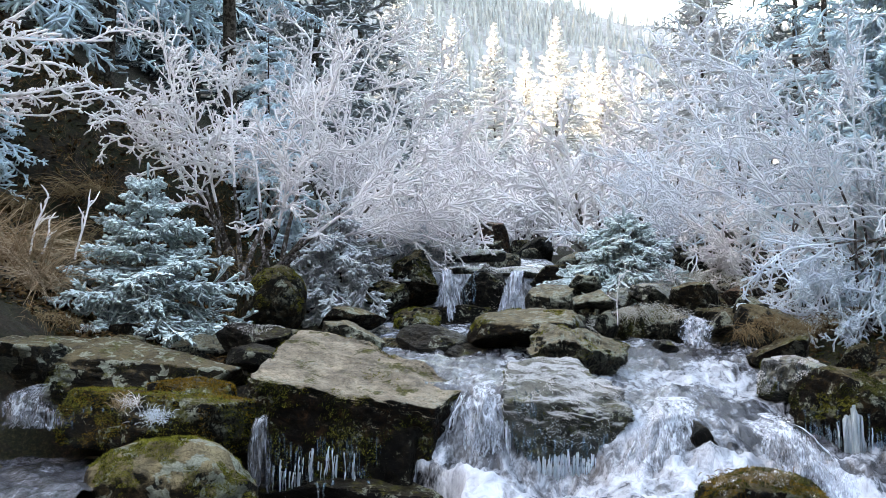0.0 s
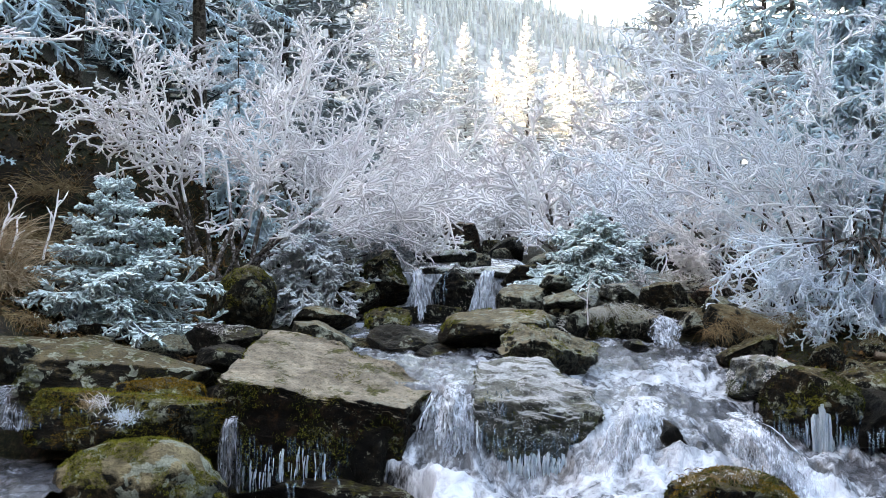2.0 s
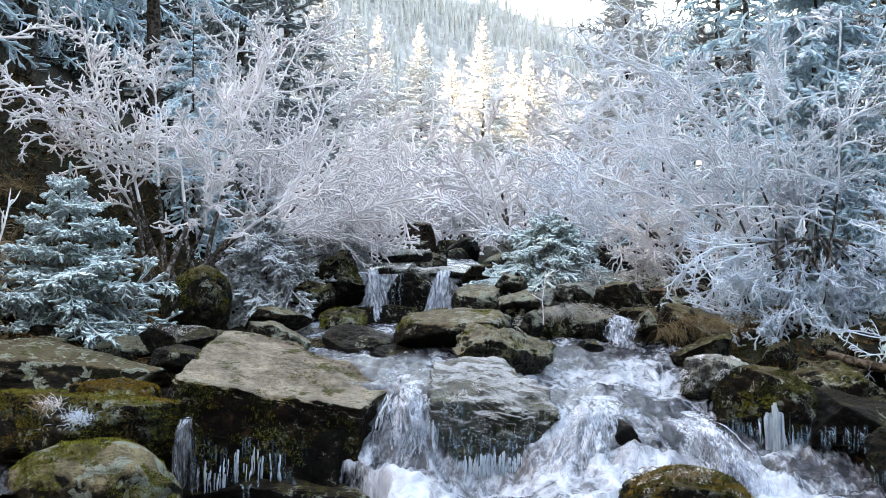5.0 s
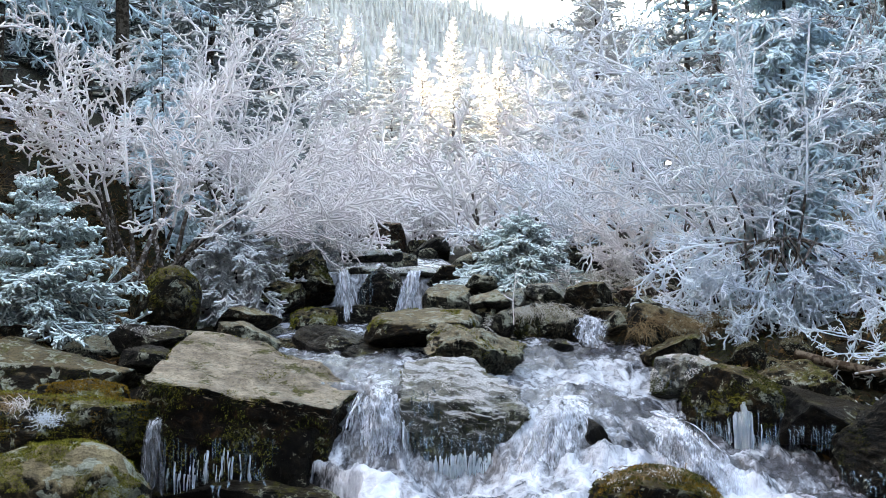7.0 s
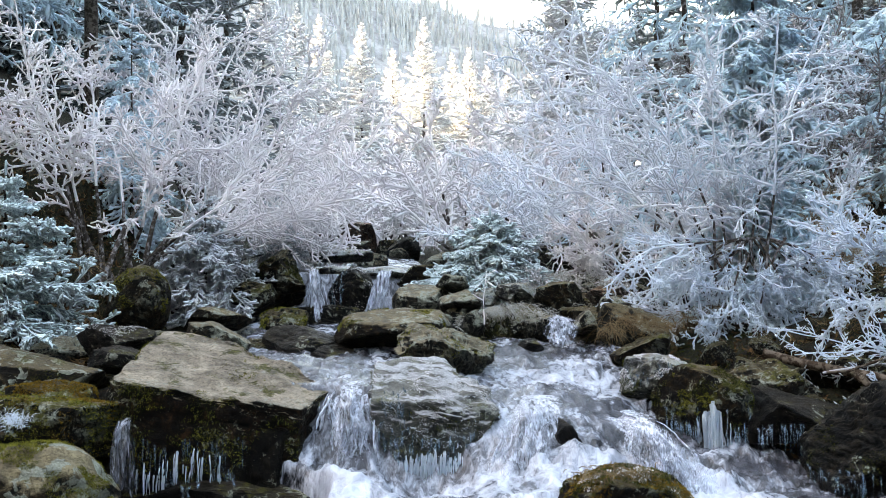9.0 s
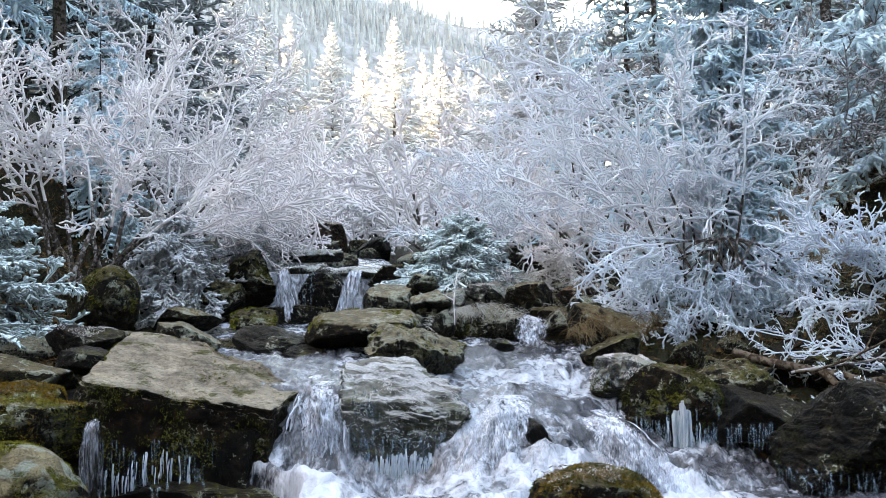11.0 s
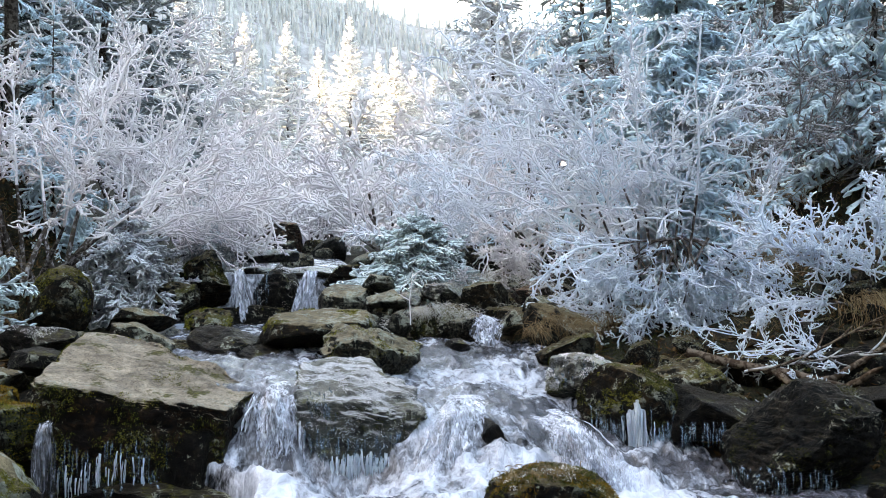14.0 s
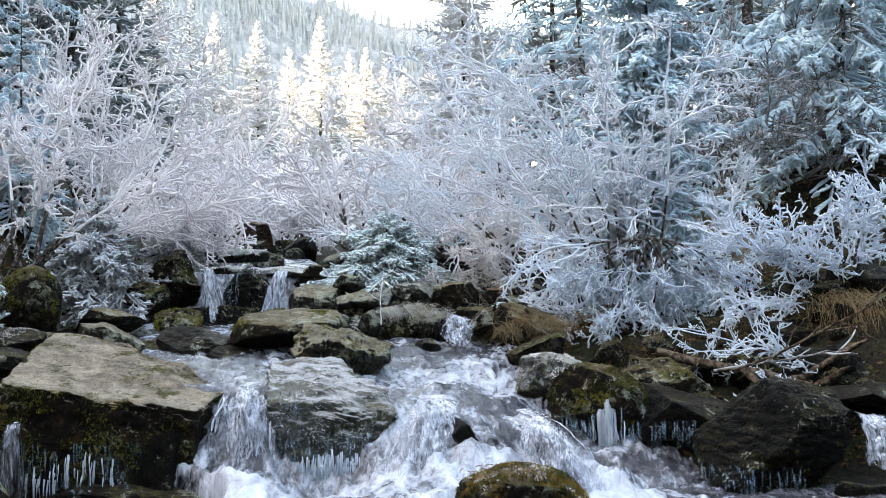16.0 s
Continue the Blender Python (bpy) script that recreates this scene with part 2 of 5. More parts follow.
class Soup:
    """Collects tubes, blades and the like into one mesh."""
    def __init__(self):
        self.v, self.f, self.n = [], [], 0

    def add(self, v, *faces):
        self.v.append(v)
        self.f += [q + self.n for q in faces]
        self.n += len(v)

    def tubes(self, pts, rad, sides=3, blunt=False, flat=1.0):
        if blunt:               # a rounded end
            tip = pts[:, -1:] + unit(pts[:, -1:] - pts[:, -2:-1]) * rad[:, -1:, None] * 0.8
            pts, rad = np.concatenate([pts, tip], 1), np.concatenate([rad, rad[:, -1:] * 0.3], 1)
        n, k, _ = pts.shape
        t = unit(np.gradient(pts, axis=1))
        ref = np.where(np.abs(t[:, :1, 2:3]) > 0.8, np.array([1.0, 0, 0]), np.array([0, 0, 1.0]))
        a = unit(np.cross(t, ref))
        b = np.cross(t, a)
        ang = np.arange(sides) * 2 * np.pi / sides
        ring = a[:, :, None] * flat * np.cos(ang)[:, None] + b[:, :, None] * np.sin(ang)[:, None]
        v = (pts[:, :, None] + ring * rad[:, :, None, None]).reshape(-1, 3)
        base = (np.arange(n)[:, None, None] * k + np.arange(k - 1)[None, :, None]) * sides
        s, s2 = np.arange(sides), (np.arange(sides) + 1) % sides
        q = np.stack([base + s, base + s2, base + sides + s2, base + sides + s], -1).reshape(-1, 4)
        self.add(v, q)

    def spikes(self, at, way, wide, length):
        """One thin triangle each."""
        side = unit(np.cross(way, np.random.normal(size=way.shape)))
        v = np.stack([at - side * wide / 2, at + side * wide / 2, at + way * length], 1).reshape(-1, 3)
        self.add(v, np.arange(len(v)).reshape(-1, 3))

    def mesh(self, name, mat, smooth=True):
        return mesh_np(name, np.concatenate(self.v), self.f, mat, smooth)


def grow(start, way, length, k, wander, lift):
    """Polylines (n, k, 3) that start along way and bend by chance and by lift."""
    n = len(start)
    p = np.zeros((n, k, 3))
    p[:, 0] = start
    d = unit(way)
    for i in range(1, k):
        p[:, i] = p[:, i - 1] + d * (length / (k - 1))[:, None]
        d = unit(d + np.random.normal(size=(n, 3)) * wander + np.array([0, 0, 1.0]) * lift)
    return p


def sprout(pts, per, t0, t1, angle, spread=0.25, flat=0.0):
    """Places and directions of per children on each polyline, and where along it they sit."""
    n, k, _ = pts.shape
    t = t0 + (t1 - t0) * (np.arange(per)[None] + np.random.random((n, per))) / per
    s = t * (k - 1)
    i = np.clip(s.astype(int), 0, k - 2)
    row = np.arange(n)[:, None]
    a, b = pts[row, i], pts[row, i + 1]
    at = a + (b - a) * (s - i)[..., None]
    tan = unit(b - a)
    perp = np.random.normal(size=tan.shape) * np.array([1, 1, 1 - flat])
    perp = unit(perp - (perp * tan).sum(-1, keepdims=True) * tan)
    ang = angle + np.random.normal(size=t.shape) * spread
    way = tan * np.cos(ang)[..., None] + perp * np.sin(ang)[..., None]
    return at.reshape(-1, 3), way.reshape(-1, 3), t.reshape(-1)


def taper(n, k, r0, r1, end=0.45):
    r = np.broadcast_to(np.linspace(1, 0, k) ** 0.8, (n, k)) * (np.asarray(r0) - r1).reshape(-1, 1) + r1
    r[:, -1] *= end
    return r


def thing(name, at, label, category, group="", kind=""):
    e = new(name)
    e.location = at
    return tagged(e, label, category, group, kind)


def shrub(name, base, stems, length, fan, lean, label, seed, lift=-0.03, counts=(9, 7, 4, 2), thick=1.0, fine=0.006, group="frosted shrubs", foot=0.12, kink=0.16, reach=(0.34, 0.60), len2=(0.16, 0.34), stub=(0.03, 0.09), fur_length=(0.004, 0.009), rime_mat=None, bare=4, low=0.3, level_out=0.65):
    """A many-stemmed alder or willow coated in hoar frost. fan: range of the stems' angles, in degrees, 0 to the right, 90 upright, 180 to the left;
    lean: range of their lean away from the stream."""
    np.random.seed(seed)
    phi = np.radians(fan[0] + (fan[1] - fan[0]) * (np.arange(stems) + np.random.random(stems)) / stems)
    lam = np.radians(np.random.uniform(*lean, stems))
    way = np.stack([np.cos(phi) * np.cos(lam), np.sin(lam), np.sin(phi) * np.cos(lam)], 1)
    start = np.stack([np.random.normal(size=stems) * foot, np.random.normal(size=stems) * foot, np.full(stems, -0.08)], 1)
    ln = np.random.uniform(*length, stems)
    ob = thing(name, base, label, "shrub", group)
    c0, c1, c2, c3 = counts
    knob = lambda r: r * np.random.uniform(0.8, 1.2, r.shape)
    p0 = grow(start, way, ln, 10, 0.10, lift)
    r0 = fine * 1.15 + np.linspace(1, 0, 10)[None] ** 2.2 * np.maximum(0.020 * thick - fine, 0.002) * np.ones((stems, 1))
    at, w, t = sprout(p0, c0, low, 0.98, 0.70, 0.22, 0.5)
    w = unit(w * np.array([1, 1, level_out]))
    l1 = np.repeat(ln, c0) * np.random.uniform(*reach, len(at)) * (1.12 - 0.6 * t)
    p1 = grow(at, w, l1, 9, kink * 0.7, lift * 0.3)
    r1 = knob(taper(len(p1), 9, np.full(len(p1), fine * 1.25), fine, 1.0))
    at, w, t = sprout(p1, c1, 0.10, 1.0, 0.78, 0.2, 0.45)
    l2 = np.repeat(l1, c1) * np.random.uniform(*len2, len(at)) * (1.25 - 0.55 * t)
    p2 = grow(at, w, l2, 5, kink, 0.03)
    r2 = knob(taper(len(p2), 5, np.full(len(p2), fine * 1.05), fine * 0.9, 1.0))
    at, w, t = sprout(p2, c2, 0.15, 1.0, 0.85, 0.2, 0.2)
    l3 = np.clip(np.repeat(l2, c2) * np.random.uniform(0.25, 0.6, len(at)), *stub)
    p3 = grow(at, w, l3, 3, kink, 0.05)
    r3 = knob(taper(len(p3), 3, np.full(len(p3), fine), fine * 0.9, 1.0))
    for i in range(stems):
        wood, rime = Soup(), Soup()
        wood.tubes(p0[i:i + 1, :bare + 1], r0[i:i + 1, :bare + 1], 6)
        rime.tubes(p0[i:i + 1, bare:], r0[i:i + 1, bare:], 6, True)
        for p, r, m, sides in ((p1, r1, c0, 5), (p2, r2, c0 * c1, 4), (p3, r3, c0 * c1 * c2, 3)):
            rime.tubes(p[i * m:i * m + m], r[i * m:i * m + m], sides, True)
        if c3:
            for p, m in ((p1, c0), (p2, c0 * c1), (p3, c0 * c1 * c2)):
                at, w, t = sprout(p[i * m:i * m + m], c3 * (4 if p is p1 else 1), 0.05, 1.0, 1.1)
                rime.spikes(at, w, fine * 1.1, np.random.uniform(*fur_length, len(at))[:, None])
        stem = part("stem", wood.mesh("stem", STEM), ob, "dark bark stem dusted with frost")
        tagged(part("twigwork", rime.mesh("twigwork", rime_mat or FROST), stem, "twigs thickly furred with white hoar frost"), kind="stuff")
    return ob


def spruce(name, base, height, radius, label, seed, whorls=26, around=6, side=8, needles=14, size=(0.004, 0.02), twig=0.004, droop=0.10, low=0.05, mat=None, group="spruces", rise=15, top=1.0, tiers=False, fan=4, shape=0.8, finger=0.0, comb=0.46, tip=0.03, bark=None, sag=0.22, paddle=0.0, drop=-8, girth=1.0):
    """A spruce: tapered trunk, drooping boughs and combs of frosted needle shoots."""
    np.random.seed(seed)
    mat = mat or NEEDLE
    ob = thing(name, base, label, "tree", group)
    trunk = Soup()
    kz = np.linspace(-0.1, height, 8)
    tp = np.stack([np.random.normal(size=8) * 0.004 * height, np.random.normal(size=8) * 0.004 * height, kz], 1)[None]
    trunk.tubes(tp, taper(1, 8, [(0.012 * height + 0.006) * girth], 0.004), 8)
    n = whorls * around
    f = (np.arange(n) + np.random.random(n)) / n
    if tiers:
        f = (np.floor(f * whorls) + np.random.random(n) * 0.25 + 0.3) / whorls
    f = low + (1 - low) * 0.985 * f * (0.72 + 0.28 * f) * top
    az = np.arange(n) * 2.39996 + np.random.normal(size=n) * 0.25
    ln = radius * (1 - f) ** shape * np.random.uniform(0.72, 1.12, n) + tip * radius
    el = np.radians(drop + (rise + 20 - drop) * f + np.random.normal(size=n) * 7)
    way = np.stack([np.cos(az) * np.cos(el), np.sin(az) * np.cos(el), np.sin(el)], 1)
    start = np.stack([np.zeros(n), np.zeros(n), f * height], 1)
    k = 7
    p = np.zeros((n, k, 3))
    p[:, 0] = start
    d = way
    for i in range(1, k):
        p[:, i] = p[:, i - 1] + d * (ln / (k - 1))[:, None]
        bend = (-droop if i < 4 else droop * 0.9) * (1 - 0.6 * f)
        d = unit(d + np.random.normal(size=(n, 3)) * 0.05 + np.array([0, 0, 1.0]) * bend[:, None])
    crown = Soup()
    crown.tubes(p, taper(n, k, twig * 1.2 + 0.008 * ln, twig * 0.5), 3)
    at, w, t = sprout(p, side * 2, 0.16, 0.99, 0.95, 0.12, 0.9)
    w = unit(w + np.array([0, 0, -sag]))
    l1 = np.repeat(ln, side * 2) * comb * (1.1 - 0.75 * t) * np.random.uniform(0.7, 1.2, len(at))
    q = grow(at, w, l1, 3, 0.06, -0.01)
    if paddle:              # each spray is one flat cushion of rimed needles
        crown.tubes(q, np.array([0.5, 1.0, 0.4]) * paddle * 0.8 * np.clip(l1 / 0.2, 0.5, 1.0)[:, None], 4, True, 2.4)
    else:
        crown.tubes(q, taper(len(q), 3, np.full(len(q), twig), twig * 0.8), 3)
    at2, w2, t2 = sprout(q, fan, 0.15, 0.97, 0.8, 0.15, 0.85)
    l2 = np.repeat(l1, fan) * 0.42 * (1.1 - 0.6 * t2)
    if finger:
        l2 = finger * np.random.uniform(0.7, 1.3, len(at2)) * np.clip(np.repeat(l1, fan) / (2 * finger), 0.5, 1)
    q2 = grow(at2, w2, l2, 2, 0.0, 0.0)
    if paddle:              # plump shoots, furred with rime
        way2 = unit(q2[:, 1] - q2[:, 0])
        full = q2[:, None, 0] + way2[:, None] * (l2[:, None] * np.array([0.0, 0.45, 1.0]))[..., None]
        crown.tubes(full, np.array([0.6, 1.0, 0.45]) * paddle * np.random.uniform(0.75, 1.2, (len(q2), 1)), 3)
        lead = np.array([[[0, 0, height - 0.02], [0, 0, height + 0.35 * finger], [0.002, 0, height + 1.5 * finger], [0.003, 0, height + 1.7 * finger]]])
        crown.tubes(lead, np.array([[0.6, 0.9, 0.8, 0.3]]) * paddle, 5)
    else:
        crown.tubes(q2, np.broadcast_to(np.array([1.0, 0.62]) * twig, (len(q2), 2)), 3)
    if needles:
        for lines, m in ((p, needles * 2), (q, needles), (q2, needles // 2)):
            at, w, t = sprout(lines, m, 0.08 if lines is not p else 0.3, 1.0, 0.95, 0.2)
            w = unit(w + np.array([0, 0, 0.2]))
            crown.spikes(at, w, size[0], np.random.uniform(0.7, 1.2, (len(at), 1)) * size[1])
    part("trunk", trunk.mesh("trunk", bark or BARK), ob, "dark bark trunk")
    part("crown", crown.mesh("crown", mat), ob)
    return ob


# ---- stones ----
def ico(sub):
    bm = bmesh.new()
    bmesh.ops.create_icosphere(bm, subdivisions=sub, radius=1.0)
    v = np.array([q.co[:] for q in bm.verts])
    f = np.array([[q.index for q in g.verts] for g in bm.faces])
    bm.free()
    return v, f


ICO = {s: ico(s) for s in (3, 4, 5, 6)}


def rock_mesh(name, size, mat, seed, cuts=11, box=0.55, rough=0.07, sub=4, faces=(), strata=0.0):
    """A stone: a boxed ball, planed by cuts, then roughened at three scales."""
    rng = np.random.default_rng(seed)
    v, f = ICO[sub]
    w = min(1.0, (1 - box) * 1.3)
    p = v * (1 - w) + w * v / np.abs(v).max(axis=1, keepdims=True)
    p = p / np.abs(p).max(axis=0)
    planes = [(unit(rng.normal(size=3)), rng.uniform(0.58, 0.86)) for _ in range(cuts)] + [(unit(np.array(q[:3], float)), q[3]) for q in faces]
    for nrm, h in planes:
        over = np.maximum(p @ nrm - h, 0)
        p = p - over[:, None] * nrm * 0.94
    p = (p - (p.max(0) + p.min(0)) / 2) / ((p.max(0) - p.min(0)) / 2)
    p = p * np.array(size) / 2
    s = min(size)
    big = sum(size) / 3
    out = np.zeros(len(p))
    off = rng.uniform(-50, 50, 3)
    for i, q in enumerate(p):
        w = Vector(q + off)
        bent = Vector((w.x * 0.6, w.y * 0.6, w.z * 1.7 + 0.35 * w.x)) / big
        out[i] = noise.noise(w * (2.2 / big)) * 0.9 + noise.noise(w * (6 / big)) * 0.55 + noise.noise(bent * 11) * 0.45 - 0.55 * abs(noise.noise(bent * 17)) - 0.34 * abs(noise.noise(w * (34 / big))) + 0.12 * noise.noise(w * (70 / big))
        if strata:
            out[i] += strata * noise.noise(Vector((w.x * 1.5, w.y * 1.5, w.z * 26 / big)))
    p = p + unit(p) * (out * rough * s)[:, None]
    return mesh_np(name, p, [f], mat)


def rock(name, centre, front, depth, mat, label, seed, turn=(0, 0, 0), group="boulders", **kw):
    """front: width and height of its face."""
    ob = new(name, rock_mesh(name, (front[0], depth, front[1]), mat, seed, **kw))
    ob.matrix_world = pose(centre[0], centre[1] + depth * 0.25, centre[2], *turn)
    return tagged(ob, label, "rock", group)


def fur(ob, name, n, mat, label, wide, length, facing=(-1.0, 1.0), freq=5.0, cut=0.0, seed=0, hang=0.0):
    """Short strands on those patches of a stone that face within the given range of upwardness."""
    rng = np.random.default_rng(seed)
    np.random.seed(seed)
    me = ob.data
    v = np.zeros(len(me.vertices) * 3, np.float32)
    me.vertices.foreach_get("co", v)
    m = np.array(ob.matrix_world)
    v = v.reshape(-1, 3)
    f = np.zeros(len(me.polygons) * 3, np.int32)
    me.polygons.foreach_get("vertices", f)
    t = v[f.reshape(-1, 3)]
    c = np.cross(t[:, 1] - t[:, 0], t[:, 2] - t[:, 0])
    area = np.linalg.norm(c, axis=1)
    nrm = unit(c)
    up = nrm @ m[2, :3]
    mid = t.mean(1)
    off = Vector((seed * 1.7, 3.1, 7.7))
    patch = np.array([noise.noise(Vector(q) * freq + off) + 0.5 * noise.noise(Vector(q) * freq * 3 + off) for q in mid])
    area = area * (up > facing[0]) * (up < facing[1]) * (patch > cut)
    if area.sum() <= 0:
        return
    pick = rng.choice(len(area), n, p=area / area.sum())
    a, b = rng.random((n, 1)), rng.random((n, 1))
    flip = a + b > 1
    a, b = np.where(flip, 1 - a, a), np.where(flip, 1 - b, b)
    at = t[pick, 0] + a * (t[pick, 1] - t[pick, 0]) + b * (t[pick, 2] - t[pick, 0])
    way = unit(nrm[pick] + rng.normal(size=(n, 3)) * 0.5 + np.array([0, 0, -hang]))
    s = Soup()
    s.spikes(at, way, wide, rng.uniform(0.5, 1.3, (n, 1)) * length)
    tagged(part(name, s.mesh(name, mat, False), ob, label), kind="stuff")


MOSS = frost_mat("moss_strands", (0.02, 0.02, 0.005), (0.06, 0.06, 0.009), (0.30, 0.28, 0.05), 0.36)
MOSS_RUST = frost_mat("rusty_moss", (0.03, 0.015, 0.004), (0.08, 0.045, 0.008), (0.32, 0.19, 0.03), 0.34)
MOSS_DARK = frost_mat("dark_moss", (0.01, 0.012, 0.004), (0.02, 0.024, 0.006), (0.12, 0.12, 0.03), 0.38)


def mossy(ob, seed, n=9000, cut=0.1, mat=None, facing=(-0.3, 1.0), wide=0.004, length=0.013, hang=0.2, freq=5.0):
    fur(ob, "moss", n, mat or MOSS, "yellow-green moss", wide, length, facing, freq, cut, seed, hang)
    return ob


def rimed(ob, seed, n=5000, cut=0.15, facing=(0.1, 1.0), wide=0.004, length=0.010, freq=7.0):
    fur(ob, "rime", n, FROST, "white rime crystals", wide, length, facing, freq, cut, seed)
    return ob


# ---- the lie of the land ----
def lerp(x, xs, ys):
    return np.interp(x, xs, ys)


def smooth(x, a, b):
    t = np.clip((x - a) / (b - a), 0, 1)
    return t * t * (3 - 2 * t)


def level(x, y):
    """Height of the running water; towards the far bank it drops earlier."""
    y = y - 0.6 * smooth(x, 0.8, 1.4) * (1 - smooth(y, 8.3, 9.2))
    left = lerp(y, [6.0, 7.1, 7.5, 7.9, 8.8, 9.6, 11.4, 11.7, 13, 17, 40, 100], [0.30, 0.36, 0.46, 0.80, 0.88, 0.95, 1.03, 1.38, 1.44, 1.55, 1.9, 3.5])
    right = lerp(y, [6.0, 6.6, 7.1, 7.9, 8.6, 9.6, 11.4, 11.7, 13, 17, 40, 100], [0.28, 0.31, 0.42, 0.66, 0.77, 0.94, 1.03, 1.38, 1.44, 1.55, 1.9, 3.5])
    k = smooth(x, -0.3, 0.3)
    return left * (1 - k) + right * k


def course(y):
    """Left and right edge of the channel."""
    return lerp(y, [0, 7.2, 7.5, 8.5, 10, 12, 17, 40, 100], [-0.5, -0.55, -0.85, -1.0, -1.1, -1.15, -1.6, -2.5, -4]), lerp(y, [0, 7, 7.5, 9, 9.7, 10.0, 12, 17, 40, 100], [2.8, 2.55, 1.85, 1.3, 1.15, 0.0, -0.25, -0.6, -0.5, 1])


def land(x, y):
    a, b = course(y)
    near = np.minimum(np.maximum(y, 0), 130)
    l, r = np.maximum(a - x, 0), np.maximum(x - b, 0)
    r = np.where(y > 9.7, np.minimum(r, 0.9) + np.maximum(r - 2.1, 0), r)
    z = level(x, near) - 0.16
    ease = np.clip(y / 40, 0, 1)
    z = z + lerp(l, [0, 0.3, 1.4, 2.2, 4.0, 10, 70, 200, 800], [0, 0.12, 0.12, 0.28, 1.5, 5.5, 50, 110, 190]) * lerp(y, [40, 70, 90, 110, 130], [1, 0.8, 0.46, 0.42, 0.40])
    z = z + lerp(r, [0, 0.3, 1.2, 2.0, 4.0, 10, 60, 200, 800], [0, 0.10, 0.22, 0.5, 1.4, 4.4, 42, 100, 170]) * (1 - 0.35 * ease)
    z = z - 0.30 * smooth(l, 0.0, 0.2) * (1 - smooth(y, 7.35, 7.75)) * (1 - smooth(l, 2.6, 3.4))
    z = z + 0.9 * smooth(l, 0.9, 2.2) * smooth(y, 11.5, 12.9) * (1 - smooth(y, 20, 40))
    z = z - 0.34 * np.exp(-((x - 0.02) ** 2 + (y - 7.3) ** 2) / 0.10)
    far = np.maximum(y - 130, 0)
    # unseen far ridge, added to keep the sun off the mountainside
    z = z + 260 * smooth(l, 150, 420) * smooth(y, 150, 350)
    back = np.maximum(0.5 - y, 0)            # unseen rise added behind the stand, to cut the light on front faces
    return z + far * 0.06 + lerp(back, [0, 2, 20, 80, 2500], [0, 0.5, 9.0, 34, 110])


ang = np.concatenate([np.linspace(-0.55, 0.55, 200), np.linspace(0.55, 2 * np.pi - 0.55, 60)[1:-1]])
rad = np.concatenate([[0.0], np.geomspace(0.6, 5, 14), np.geomspace(5.05, 20, 130), np.geomspace(20.5, 2500, 90)])
A, R = np.meshgrid(ang, rad)
gx, gy = R * np.sin(A), R * np.cos(A)
gz = land(gx, gy)
for idx in np.ndindex(gz.shape):
    if 4 < R[idx] < 60:
        w = Vector((gx[idx], gy[idx], 0))
        gz[idx] += 0.05 * noise.noise(w * 2.2) + 0.03 * noise.noise(w * 6.5) + 0.012 * noise.noise(w * 15)
nr, na = gz.shape
i, j = np.meshgrid(np.arange(nr - 1), np.arange(na), indexing="ij")
j2 = (j + 1) % na
quads = np.stack([i * na + j, i * na + j2, (i + 1) * na + j2, (i + 1) * na + j], -1).reshape(-1, 4)[:, ::-1]
ground = tagged(new("ground", mesh_np("ground", np.stack([gx, gy, gz], -1).reshape(-1, 3), [quads], [GROUND, SLOPE])), "brown leaf-littered stream bank with frosted moss", "ground", kind="structure")
mid = np.repeat(rad[:-1], na)
ground.data.polygons.foreach_set("material_index", (mid > 60).astype(np.int32))

# the stream: one rumpled sheet
sx, sy = np.meshgrid(np.linspace(-1.5, 3.1, 260), np.concatenate([np.linspace(6.0, 9.9, 230), np.linspace(9.95, 12.6, 60), np.geomspace(12.7, 40, 40)]))
sz = level(sx, sy)
for idx in np.ndindex(sz.shape):
    x, y = sx[idx], sy[idx]
    if y < 18:
        w = Vector((x, y * 0.55, 0))
        wild = float(lerp(y, [6.6, 7.1, 7.3, 7.9, 8.1, 9.7, 10], [0.4, 0.6, 1.9, 1.7, 1.0, 1.0, 0.4]))
        sz[idx] += wild * (0.030 * noise.noise(w * 2.6) + 0.026 * noise.noise(w * 6.5) + 0.020 * noise.noise(w * 13) - 0.020 * abs(noise.noise(w * 24)) + 0.008 * noise.noise(w * 45))
for hx, hy, wide, high in ((-0.40, 7.12, 0.26, 0.07), (0.60, 7.45, 0.16, 0.10), (0.25, 7.2, 0.14, 0.03), (1.05, 7.25, 0.2, 0.06), (0.02, 7.30, 0.28, -0.26), (0.643, 8.3, 0.15, 0.05), (1.095, 8.9, 0.13, 0.05)):
    sz = sz + high * np.exp(-((sx - hx) ** 2 + (sy - hy) ** 2) / (wide * wide))
churn = 0.42 * smooth(7.45 - sy + 0.5 * smooth(sx, 0.8, 1.4), 0, 0.3) + 0.31
